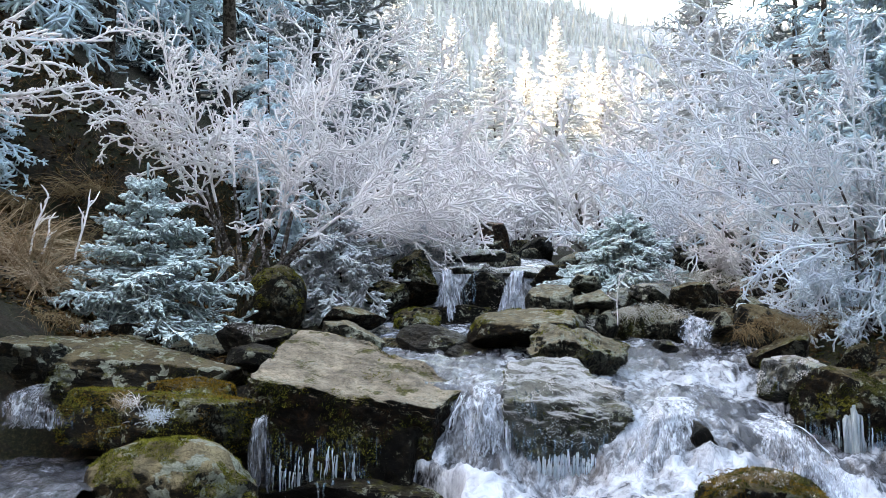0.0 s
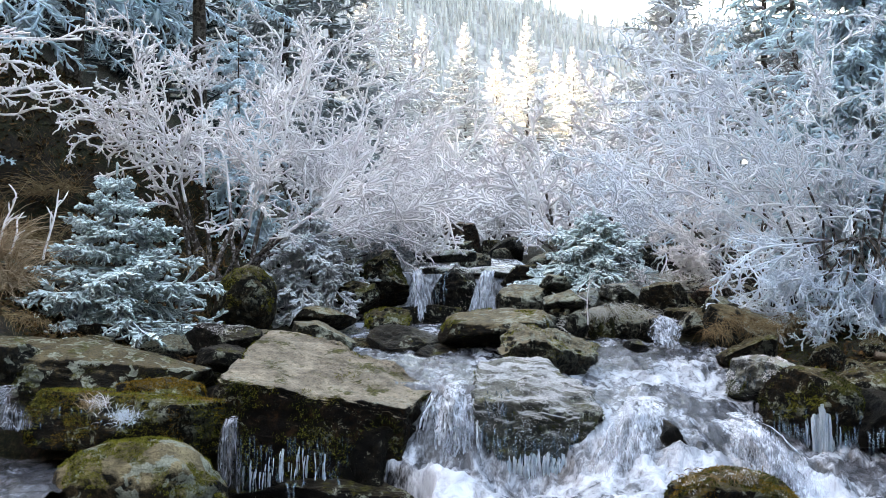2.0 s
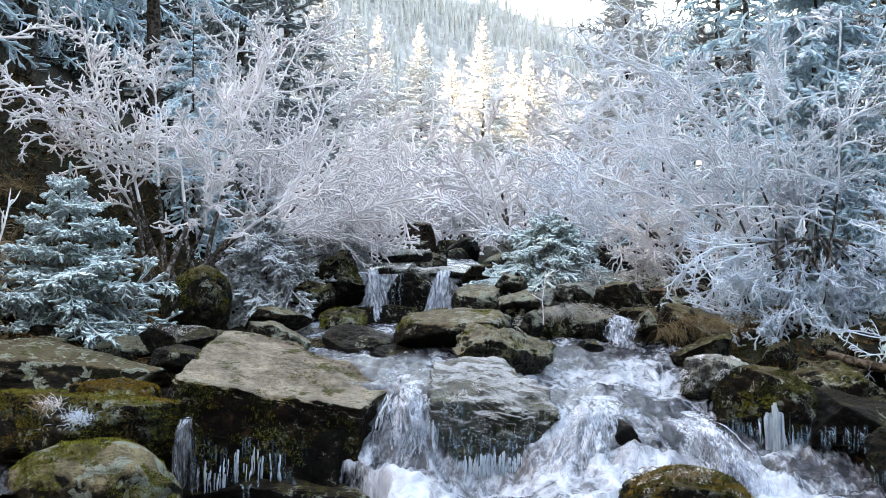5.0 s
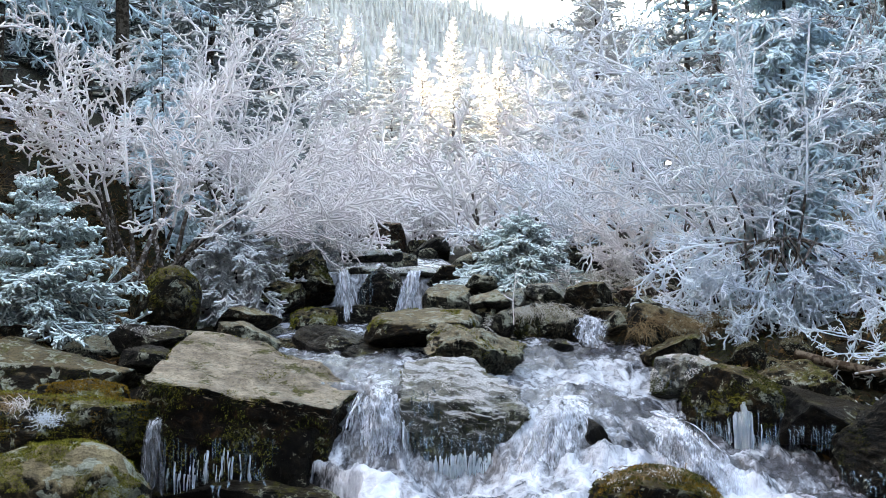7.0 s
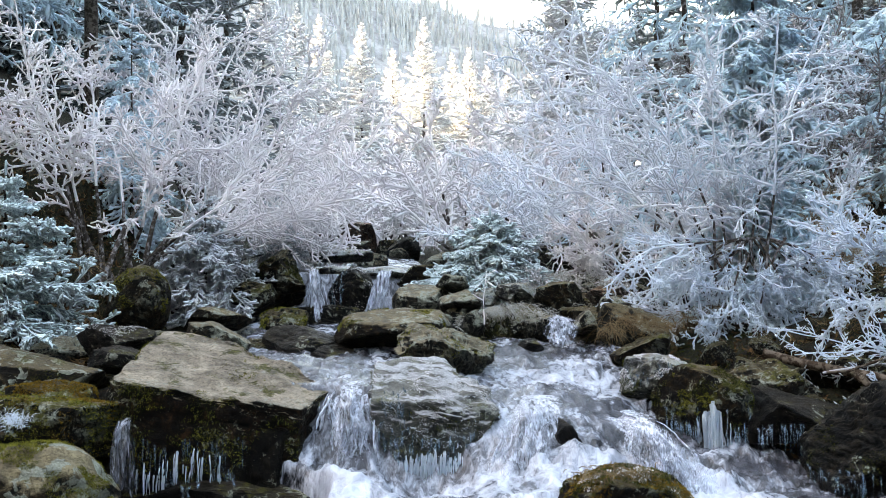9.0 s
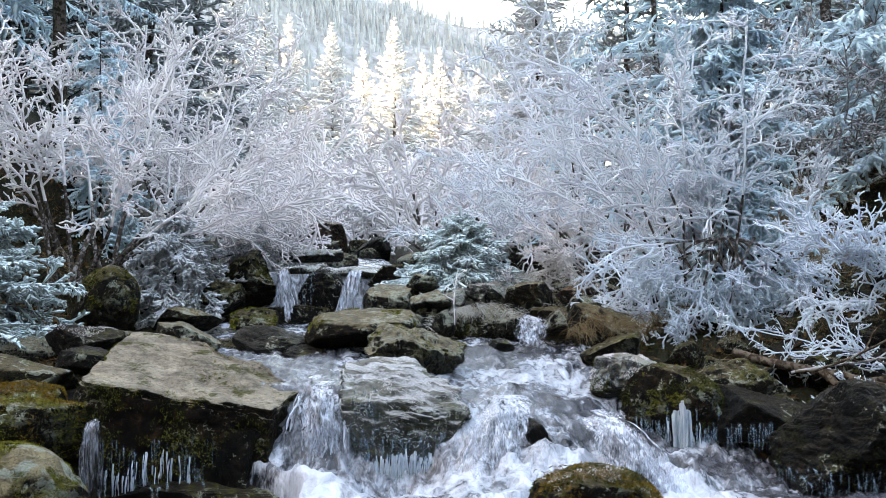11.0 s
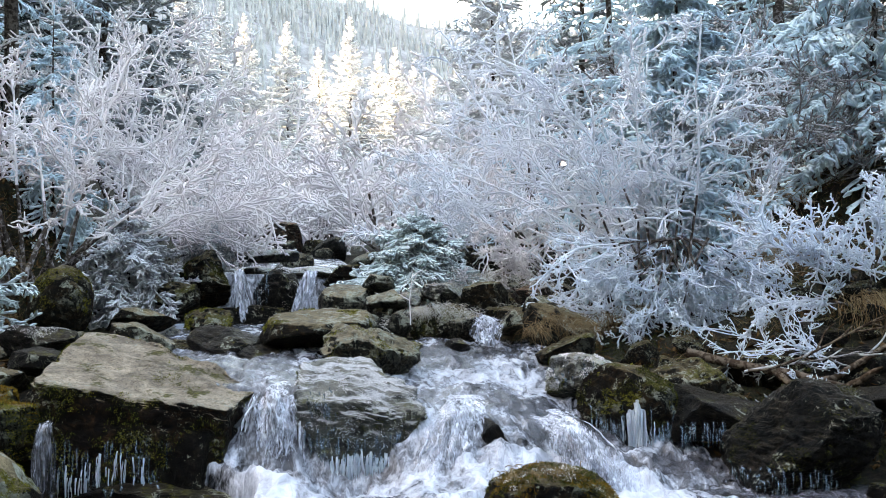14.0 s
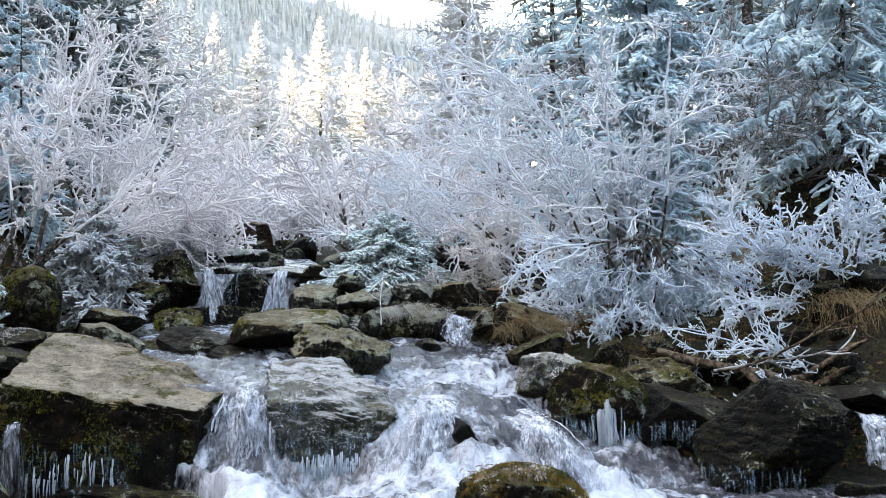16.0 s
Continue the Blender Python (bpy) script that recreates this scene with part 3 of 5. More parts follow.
for hx, hy, wx, wy, more in ((-0.40, 7.15, 0.26, 0.24, 0.8), (1.45, 7.05, 0.45, 0.3, 0.45), (0.30, 6.9, 0.3, 0.3, -0.2), (0.80, 8.75, 0.6, 0.20, 0.45), (0.936, 8.2, 0.5, 0.14, -0.45), (1.25, 7.95, 0.35, 0.2, -0.55), (-0.45, 7.75, 0.25, 0.28, -0.55), (-0.64, 8.1, 0.3, 0.2, -0.05), (-0.75, 8.7, 0.4, 0.35, -0.3), (-0.127, 7.1, 0.10, 0.16, -0.9), (0.752, 7.5, 0.12, 0.16, -0.6), (0.45, 7.55, 0.22, 0.3, 0.35), (0.736, 9.4, 0.5, 0.18, -0.35), (-0.888, 9.2, 0.3, 0.4, -0.3), (1.214, 7.3, 0.35, 0.25, 0.4), (1.95, 7.35, 0.28, 0.35, -0.9), (1.85, 6.85, 0.3, 0.2, 0.45), (2.5, 6.9, 0.5, 0.7, -1.1), (1.723, 7.6, 0.2, 0.16, -0.6)):
    churn = churn + more * np.exp(-((sx - hx) / wx) ** 2 - ((sy - hy) / wy) ** 2)
for idx in np.ndindex(sz.shape):                       # billowing foam below the drops
    if sy[idx] < 7.7:
        w = Vector((sx[idx], sy[idx], 3.0))
        sz[idx] += 0.075 * min(1.0, (7.7 - sy[idx]) * 2.5) * min(1.0, max(0.1, churn[idx])) * (0.9 * noise.noise(w * 5) + 0.5 * noise.noise(w * 11) + 0.2 * noise.noise(w * 24))
a, b = course(sy)
sz = sz - 0.7 * smooth(a + 0.06 - sx, 0, 0.12) * (1 - smooth(sy, 7.3, 7.6))
sz = sz - 0.3 * smooth(np.maximum(a - 0.25 - sx, sx - b - 0.25), 0, 0.4)
nr, na = sz.shape
i, j = np.meshgrid(np.arange(nr - 1), np.arange(na - 1), indexing="ij")
quads = np.stack([i * na + j, i * na + j + 1, (i + 1) * na + j + 1, (i + 1) * na + j], -1).reshape(-1, 4)
tagged(new("water", mesh_np("water", np.stack([sx, sy, sz], -1).reshape(-1, 3), [quads], WATER)), "white rushing mountain stream with foam over stones", "water", kind="structure")
turb = bpy.data.objects["water"].data.attributes.new("turbulence", "FLOAT", "POINT")
turb.data.foreach_set("value", np.clip(churn, -0.5, 1.6).astype(np.float32).ravel())
nx, ny = np.meshgrid(np.linspace(-3.4, -0.5, 90), np.linspace(5.4, 7.9, 80))
nz = 0.17 + 0.012 * np.sin(nx * 9 + 3 * np.sin(ny * 7)) + 0.008 * np.sin(ny * 21 + 2 * np.sin(nx * 13))
i, j = np.meshgrid(np.arange(79), np.arange(89), indexing="ij")
quads = np.stack([i * 90 + j, i * 90 + j + 1, (i + 1) * 90 + j + 1, (i + 1) * 90 + j], -1).reshape(-1, 4)
tagged(new("water", mesh_np("water", np.stack([nx + 5.15, ny - 0.55, nz + 0.13], -1).reshape(-1, 3), [quads], DARK_WATER)), "dark shallow water by the far bank", "water", kind="structure")
tagged(new("water", mesh_np("water", np.stack([nx * 0.55 - 2.05, ny - 0.25, nz + 0.24], -1).reshape(-1, 3), [quads], DARK_WATER)), "dark upper side pool between rocks", "water", kind="structure")
tagged(new("water", mesh_np("water", np.stack([nx, ny, nz], -1).reshape(-1, 3), [quads], DARK_WATER)), "dark still side pool between rocks", "water", kind="structure")


def fall(name, top, width, drop, label, seed, run=0.15, mat=None, wave=0.03, splay=1.2, strands=16, slant=0.0, layers=3, body=1.0):
    """Falling water: thin torn veils one before another, with loose strands that break up below."""
    rng = np.random.default_rng(seed)
    nx, nz = 26, 34
    s, t = np.meshgrid(np.linspace(-0.5, 0.5, nx), np.linspace(0, 1, nz))
    soup, veil = Soup(), []
    i, j = np.meshgrid(np.arange(nz - 1), np.arange(nx - 1), indexing="ij")
    q = np.stack([i * nx + j, (i + 1) * nx + j, (i + 1) * nx + j + 1, i * nx + j + 1], -1).reshape(-1, 4)
    for k in range(layers):
        side = rng.uniform(-0.12, 0.12) * width
        wide = width * (1.0, 0.75, 0.55)[k % 3]
        lip = 0.05 * np.cos(s * 3.2 + seed + k) * width / 0.3
        x = side * t + s * wide * (0.6 + (splay - 0.6) * t ** 0.7) + slant * t
        y = -(run + 0.03 * k) * (0.35 * np.minimum(t * 4, 1) + 0.65 * t ** 0.5) - 0.015 - 0.012 * k
        z = -drop * np.maximum(t - 0.12, 0) ** 1.15 / 0.88 ** 1.15 + lip * 0.5 + 0.12 * drop * t * np.sin(s * rng.uniform(5, 11) + rng.uniform(0, 6))
        for idx in np.ndindex(x.shape):
            w = Vector((s[idx] * 3.6 * wide / 0.25 + seed + 5 * k, t[idx] * 2.0, seed))
            y[idx] += wave * (noise.noise(w * 1.3) + 0.6 * noise.noise(w * 4)) * min(1, 4 * t[idx])
            x[idx] += 0.16 * width * noise.noise(Vector((t[idx] * 4, s[idx] * 3, seed + 9 + k)))
        soup.add(np.stack([x, y, z], -1).reshape(-1, 3), q)
        veil.append(((1 - np.abs(2 * s) ** 2.2) * (1.05 - 0.35 * t) * (0.8 if k else 1.0) * body).ravel())
    k = 10
    tt = np.linspace(0, 1, k)[None] * rng.uniform(0.35, 0.8, (strands, 1))
    tt = np.clip(tt + rng.uniform(0, 0.4, (strands, 1)), 0, 1.08)
    sx = rng.normal(size=(strands, 1)) * 0.24 * width
    px = sx * (0.6 + (splay - 0.6) * tt) + np.cumsum(rng.normal(size=(strands, k)) * 0.02 * width, 1) + slant * tt
    py = -run * (0.35 * np.minimum(tt * 4, 1) + 0.65 * tt ** 0.5) + rng.uniform(-0.06, 0.02, (strands, 1))
    pz = -drop * np.maximum(tt - 0.12, 0) ** 1.15 / 0.88 ** 1.15 + rng.normal(size=(strands, 1)) * 0.008
    rad = rng.uniform(0.010, 0.026, (strands, 1)) * min(width, 0.35) * (0.5 + 0.9 * np.linspace(0, 1, k)[None] ** 0.7)
    rad[:, 0] *= 0.3
    rad[:, -1] *= 0.2
    soup.tubes(np.stack([px, py, pz], -1), rad, 6)
    veil.append(np.full(strands * k * 6, 0.7))
    me = soup.mesh(name, mat or FALLS)
    me.attributes.new("veil", "FLOAT", "POINT").data.foreach_set("value", np.concatenate(veil).astype(np.float32))
    ob = new(name, me)
    ob.location = top
    return tagged(ob, label, "waterfall", kind="structure")


fall("waterfall", (-0.93, 11.15, 1.429), 0.15, 0.378, "thin white waterfall beside a dark boulder", 3, slant=0.05, splay=1.15, strands=8, body=0.85, wave=0.05)
fall("waterfall", (-0.345, 11.1, 1.407), 0.21, 0.398, "white veil of water falling beside a boulder", 5, splay=1.15, slant=-0.10, strands=10, body=0.85, wave=0.05)
fall("waterfall", (0.955, 9.85, 1.115), 0.27, 0.15, "small white cascade between bank stones", 14, splay=1.1, wave=0.06, run=0.50, strands=8, layers=3, body=0.72, slant=-0.08, mat=CASCADE)
fall("cascade", (-0.45, 8.06, 0.785), 0.50, 0.36, "streaming water pouring over a ledge beside the slab", 41, 0.50, mat=CASCADE, splay=0.78, wave=0.06, strands=16, layers=3, body=0.75)
fall("cascade", (0.62, 8.06, 0.70), 0.46, 0.40, "white cascade breaking over a hidden rock", 43, 0.75, mat=CASCADE, splay=1.3, wave=0.08, strands=20, slant=-0.16, layers=3, body=0.8)
fall("cascade", (1.10, 7.75, 0.66), 0.38, 0.30, "white water sliding down the far side of the cascade", 47, 0.6, mat=CASCADE, splay=1.4, wave=0.07, strands=16, slant=0.22, layers=3, body=0.75)
fall("waterfall", (-2.98, 7.60, 0.80), 0.34, 0.16, "side rill spilling over a ledge", 17, 0.45, mat=TRICKLE, slant=0.14, strands=16, splay=1.3, wave=0.05, layers=3, body=0.8)
fall("waterfall", (-1.617, 7.35, 0.683), 0.127, 0.378, "thin trickle beside the large boulder", 23, mat=TRICKLE, strands=14)
fall("waterfall", (-2.06, 8.6, 0.891), 0.16, 0.356, "icy trickle between two rocks", 19, mat=TRICKLE)

fall("waterfall", (3.043, 7.5, 0.664), 0.249, 0.218, "small rill spilling between dark rocks", 27, 0.25, mat=CASCADE, strands=14, layers=3, body=0.85)

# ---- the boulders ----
hero = rock("boulder", (-1.23, 7.75, 0.445), (1.317, 1.185), 1.25, ROCK_HERO, "large flat-topped tan boulder with moss and a wet face painted in shade", 21, (0, 6, 0), sub=6, cuts=0, box=0.3, rough=0.04, faces=((0.06, -0.20, 0.97, 0.66), (0.62, 0.78, 0.05, 0.50), (-0.55, -0.8, 0.0, 1.10), (-0.45, -0.80, -0.40, 0.92), (0.06, -1.0, 0.06, 0.84), (0.97, -0.22, 0.03, 0.90), (-0.95, 0.0, 0.25, 1.0), (0.05, -0.78, 0.6, 1.06)))
# added stone in place of the large boulder's own dark lower face
foot = rock("boulder", (-1.144, 7.4, 0.189), (1.196, 0.485), 0.5, ROCK_WET, "added black stone standing for the large boulder's dark foot", 62, sub=5, cuts=7, box=0.4)
mossy(hero, 1, 14000, 0.12, MOSS_DARK, (-0.6, 0.45), 0.005, 0.02, 0.7)
fur(hero, "bright_moss", 24000, MOSS, "bright yellow-green moss", 0.0045, 0.013, (-0.5, 0.8), 3.5, 0.08, 5)
slab = rock("boulder", (0.027, 7.75, 0.548), (0.80, 0.80), 0.95, ROCK_GLAZE, "slanting rimed slab with ice and icicles below", 22, (0, 0, 0), sub=6, cuts=0, box=0.45, rough=0.06, faces=((0.12, -0.35, 0.92, 0.58), (0.1, -0.92, 0.35, 0.78), (-0.7, -0.4, -0.5, 0.88), (0.75, -0.4, -0.5, 0.85), (0.75, 0.5, 0.2, 0.75)), strata=0.12)
mossy(slab, 2, 9000, 0.1, MOSS_DARK, (-0.5, 0.3))
rimed(slab, 3, 7000, 0.22, (0.1, 1.0), 0.0026, 0.007)
fur(slab, "face_ice", 15000, FROST_BLUE_SHADE, "bluish ice beads on the face", 0.003, 0.009, (-0.5, 0.3), 8.0, 0.0, 33, 0.8)
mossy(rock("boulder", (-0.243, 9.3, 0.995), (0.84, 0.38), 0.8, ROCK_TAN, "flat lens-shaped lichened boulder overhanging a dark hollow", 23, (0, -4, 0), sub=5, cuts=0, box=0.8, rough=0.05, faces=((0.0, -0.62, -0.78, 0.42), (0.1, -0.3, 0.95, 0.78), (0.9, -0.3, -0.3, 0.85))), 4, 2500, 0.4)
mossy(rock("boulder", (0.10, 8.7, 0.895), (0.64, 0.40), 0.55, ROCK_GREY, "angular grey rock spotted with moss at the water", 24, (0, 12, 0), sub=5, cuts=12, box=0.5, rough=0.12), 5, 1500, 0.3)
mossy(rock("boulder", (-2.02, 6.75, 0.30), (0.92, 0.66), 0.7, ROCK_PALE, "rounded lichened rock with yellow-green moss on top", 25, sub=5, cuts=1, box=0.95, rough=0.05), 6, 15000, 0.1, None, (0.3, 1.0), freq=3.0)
ledge = rock("boulder", (-2.256, 7.35, 0.635), (1.173, 0.33), 0.55, ROCK_MOSS, "long mossy ledge with frosted grass and icicles", 26, (0, 3, 0), sub=5, cuts=3, box=0.5, rough=0.1)
mossy(ledge, 7, 14000, -0.1)
mossy(ledge, 8, 6000, 0.1, MOSS_RUST)
mossy(rock("boulder", (-3.025, 7.95, 0.737), (2.339, 0.639), 1.1, ROCK_SLAB, "broad low lichen-spotted slab on the bank", 27, (3, 3, 0), sub=6, cuts=2, box=0.75, rough=0.07), 9, 12000, 0.15, MOSS_DARK, (-0.6, 0.7))
rock("boulder", (-3.263, 7.85, 0.865), (1.041, 0.41), 0.8, ROCK_SLAB, "low lichened slab at the bank", 63, (0, 3, 0), sub=5, cuts=5, box=0.4)
mossy(rock("boulder", (-2.12, 7.6, 0.729), (0.504, 0.268), 0.5, ROCK_MOSS, "orange-brown mossy stone on the slab", 28, sub=5), 10, 9000, -0.1, MOSS_RUST)
rimed(rock("boulder", (-2.017, 8.8, 0.978), (0.525, 0.281), 0.5, ROCK_WET, "flat-topped dark wet stone rimmed with frost", 29, sub=5, box=0.5), 11, 1500, 0.25, (0.4, 1.0), 0.003, 0.007)
# added stone that darkens the gap where a small pool would lie
rock("boulder", (-1.937, 8.3, 0.915), (0.344, 0.193), 0.35, ROCK_WET, "added black stone filling a dark gap beside the large boulder", 182, sub=4)
rock("boulder", (-1.436, 9.2, 0.956), (0.484, 0.305), 0.45, ROCK_GREY, "dark grey rounded stone with pale lichen", 30, sub=5)
rock("boulder", (-1.551, 9.9, 1.087), (0.533, 0.197), 0.5, ROCK_TAN, "flat tan stone with mossy crown", 31, sub=5)
rock("boulder", (-0.893, 9.25, 0.914), (0.537, 0.307), 0.5, ROCK_WET, "dark brown wet angular stone at the water's edge", 32, (0, 12, 0), sub=5, cuts=8)
# black stone that paints the shade of the hollow below the flat boulder
rock("boulder", (-0.662, 9.1, 0.865), (0.321, 0.181), 0.4, ROCK_WET, "added black stone for the shade under the flat boulder", 33, sub=5)
rock("boulder", (-0.066, 10.6, 1.158), (0.439, 0.338), 0.45, ROCK_GREY, "smooth rounded grey boulder", 34, sub=5, cuts=2, box=0.8, rough=0.05)
rock("boulder", (0.211, 10.3, 1.081), (0.32, 0.32), 0.3, ROCK_TAN, "slanting brown slab leaning on a boulder", 35, (0, 40, 0), sub=5)
splitter = rock("boulder", (-0.615, 11.1, 1.19), (0.43, 0.54), 0.60, ROCK_WET, "rounded dark wet boulder glazed with ice splitting the small waterfall", 36, sub=5, cuts=3, box=0.95, rough=0.08)
rimed(splitter, 37, 1500, 0.15, (0.0, 1.0), 0.003, 0.008)
rimed(rock("boulder", (-0.78, 11.85, 1.405), (0.46, 0.09), 0.4, ROCK_RIME, "flat rimed stone above the small waterfall", 191, sub=4, strata=0.2), 38, 1800, 0.0, (0.0, 1.0))
rimed(rock("boulder", (-0.38, 11.7, 1.40), (0.40, 0.09), 0.35, ROCK_RIME, "low rimed stone at the waterfall's lip", 192, sub=4, strata=0.2), 39, 1200, 0.0, (0.0, 1.0))
rimed(rock("boulder", (-0.80, 12.4, 1.535), (0.60, 0.12), 0.4, ROCK_RIME, "flat frosted stone in the upper stream", 193, sub=4, strata=0.2), 40, 1800, 0.0, (0.0, 1.0))
rock("boulder", (-0.019, 11.4, 1.326), (0.482, 0.293), 0.6, ROCK_MOSS, "dark bank rock beside the waterfall", 57, sub=5, box=0.4)
rock("boulder", (-0.807, 11, 1.046), (0.584, 0.205), 0.5, ROCK_WET, "low dark stone below the waterfall", 37, sub=5)
rock("boulder", (-0.877, 17, 1.737), (0.514, 0.402), 0.6, ROCK_RED, "brown angular boulder upstream", 38, sub=5, cuts=8)
rock("boulder", (-0.809, 16, 1.62), (0.279, 0.159), 0.3, ROCK_TAN, "small tan stone upstream", 39, sub=3)
mossy(rock("boulder", (-1.243, 11.3, 1.324), (0.445, 0.562), 0.5, ROCK_MOSS, "dark mossy rock under spruce boughs", 40, sub=5), 12, 5000, 0.1, MOSS_DARK)
mossy(rock("boulder", (-2.20, 10.3, 1.17), (0.48, 0.60), 0.5, ROCK_TAN, "upright mossy brown rock below the alder", 41, (0, 14, 0), sub=5, cuts=2, box=1.0, rough=0.05), 13, 4000, 0.15, None, (-0.5, 1.0))
mossy(rock("boulder", (-1.112, 10.4, 1.033), (0.388, 0.237), 0.4, ROCK_MOSS, "mossy yellow-green stone by the stream", 42, sub=5), 14, 4000, 0.0)
rock("boulder", (-1.427, 11, 1.194), (0.365, 0.274), 0.4, ROCK_MOSS, "dark mossy stone set in the bank", 43, sub=5)
mossy(rock("boulder", (0.624, 9.9, 1.06), (0.492, 0.291), 0.5, ROCK_MOSS, "mossy rock draped with frosted dry grass", 44, sub=5), 15, 4000, 0.0, MOSS_DARK)
rock("boulder", (0.173, 10.7, 1.303), (0.284, 0.195), 0.4, ROCK_GREY, "brown stone among the bank stones", 45, sub=5)
rock("boulder", (0.698, 10.4, 1.244), (0.371, 0.185), 0.4, ROCK_RIME, "pale rimed stone on the bank", 46, sub=5)
rock("boulder", (0.996, 10.2, 1.217), (0.393, 0.266), 0.5, ROCK_TAN, "tan layered stone on the bank", 47, (0, -8, 0), sub=5, strata=0.25)
rock("boulder", (1.298, 10.2, 1.243), (0.211, 0.165), 0.35, ROCK_RED, "orange-tinged stone under the shrub", 48, sub=5)
rock("boulder", (0.239, 10.3, 1.199), (0.316, 0.179), 0.4, ROCK_GREY, "grey lichened stone among the bank stones", 171, sub=4)
rock("boulder", (0.418, 10.5, 1.224), (0.252, 0.152), 0.4, ROCK_RIME, "pale grey stone among the bank stones", 172, sub=4)
rock("boulder", (1.114, 9.6, 1.079), (0.183, 0.183), 0.3, ROCK_GREY, "grey stone beside the small cascade", 173, sub=4)
rock("boulder", (1.435, 9.5, 1.007), (0.532, 0.382), 0.5, ROCK_TAN, "tan layered rock draped with dry grass", 174, (0, 10, 0), sub=5, strata=0.3)
rock("boulder", (0.08, 9.7, 1.085), (0.201, 0.169), 0.3, ROCK_TAN, "rounded tan stone by the flat boulder", 175, sub=4)
rock("boulder", (0.675, 8.9, 0.969), (0.177, 0.089), 0.2, ROCK_WET, "small dark stone in the running water", 176, sub=4)
rock("boulder", (0.33, 9.7, 1.065), (0.185, 0.209), 0.3, ROCK_GREY, "upright grey stone among the bank stones", 177, sub=4)
rock("boulder", (1.342, 9.9, 1.184), (0.246, 0.144), 0.3, ROCK_GREY, "greenish grey stone beneath the shrub", 178, sub=4)
rock("boulder", (1.43, 9.05, 0.87), (0.41, 0.33), 0.5, ROCK_MOSS, "brown rounded rock at the stream's edge", 49, sub=5)
rime_rock = rimed(mossy(rock("boulder", (1.487, 8.4, 0.785), (0.557, 0.313), 0.5, ROCK_RIME, "rimed rock with short icicles over the stream", 50, sub=5), 16, 6000, 0.1, MOSS_DARK), 17)
moss_rock = mossy(mossy(rock("boulder", (1.631, 8, 0.675), (0.597, 0.464), 0.6, ROCK_MOSS, "mossy dark rock above the ice curtain", 51, (0, 22, 0), box=0.75, sub=5), 18, 3500, 0.25, None, (0.2, 1.0)), 19, 8000, 0.0, MOSS_DARK)
dark_ledge = rock("boulder", (2.188, 7.8, 0.601), (0.711, 0.323), 0.7, ROCK_WET, "dark layered ledge glazed with ice", 52, (0, 4, 0), sub=5, box=0.45)
dark_rock = mossy(rock("boulder", (2.48, 7.3, 0.53), (0.80, 0.64), 0.8, ROCK_WET, "large dark brown wet rock", 53, sub=6, box=0.5, cuts=9, rough=0.06), 23, 2000, 0.3, MOSS_DARK)
rock("boulder", (3.237, 7.7, 0.713), (0.527, 0.185), 0.6, ROCK_WET, "dark wet rock at the bank", 54, sub=5)
pool_rock = rock("boulder", (0.98, 6.6, 0.33), (0.66, 0.40), 0.6, ROCK_MOSS, "rounded rock with moss and dry grass in the pool", 55, (0, 8, 0), sub=5, cuts=2, box=1.0, rough=0.08)
mossy(pool_rock, 20, 7000, 0.1, MOSS_DARK)
mossy(pool_rock, 21, 5000, 0.2, MOSS_RUST)
rimed(pool_rock, 22, 3000, 0.2)
rock("boulder", (2.019, 8.3, 0.743), (0.55, 0.344), 0.5, ROCK_MOSS, "brown mossy rock under the fallen branch", 59, sub=5)
rock("boulder", (2.614, 8.5, 0.776), (0.669, 0.317), 0.5, ROCK_MOSS, "green mossy rock under the fallen branch", 60, sub=5)
rock("boulder", (3.172, 8.3, 0.795), (0.722, 0.378), 0.5, ROCK_WET, "dark bank rock under bare branches", 61, sub=5)
rock("boulder", (0.735, 7.45, 0.43), (0.19, 0.47), 0.35, ROCK_WET, "black rock within the cascade", 56, (0, -12, 20), sub=5, cuts=12)

rock("boulder", (-2.80, 6.9, 0.12), (0.60, 0.34), 0.5, ROCK_WET, "dark wet rock beside the side pool", 181, sub=5)

# added stone that continues the large boulder's dark face downwards
rock("boulder", (-0.866, 7.56, 0.264), (0.542, 0.83), 0.6, ROCK_WET, "added black stone filling out the large boulder's lower corner", 184, sub=5, cuts=6, box=0.7)

# smaller stones along the banks, from a few shared shapes
STONES = [rock_mesh("stone", (1, 0.9, 0.62), m, 300 + k, sub=4, cuts=10, rough=0.09) for k, m in enumerate((ROCK_GREY, ROCK_MOSS, ROCK_TAN, ROCK_WET, ROCK_RED, ROCK_MOSS, ROCK_GREY, ROCK_RIME))]
STONE_LABELS = ("small grey lichened stone on the bank", "small mossy stone on the bank", "small tan stone on the bank", "small dark wet stone by the stream", "small rust-brown stone on the bank", "small green mossy stone on the bank", "small grey stone by the stream", "small frost-dusted stone on the bank")
rng = np.random.default_rng(5)


def strew(n, x0, x1, y0, y1, lo, hi, lift=0.0, kinds=range(8)):
    for _ in range(n):
        y = rng.uniform(y0, y1)
        x = rng.uniform(x0, x1) * y / 10
        k = int(rng.choice(list(kinds)))
        size = rng.uniform(lo, hi)
        ob = new("stone", STONES[k])
        ob.matrix_world = pose(x, y, float(land(np.array(x), np.array(y))) + 0.12 * size + lift, rng.uniform(-15, 15), rng.uniform(-15, 15), rng.uniform(0, 360)) @ Matrix.Scale(size, 4)
        tagged(ob, STONE_LABELS[k], "rock", "bank stones")


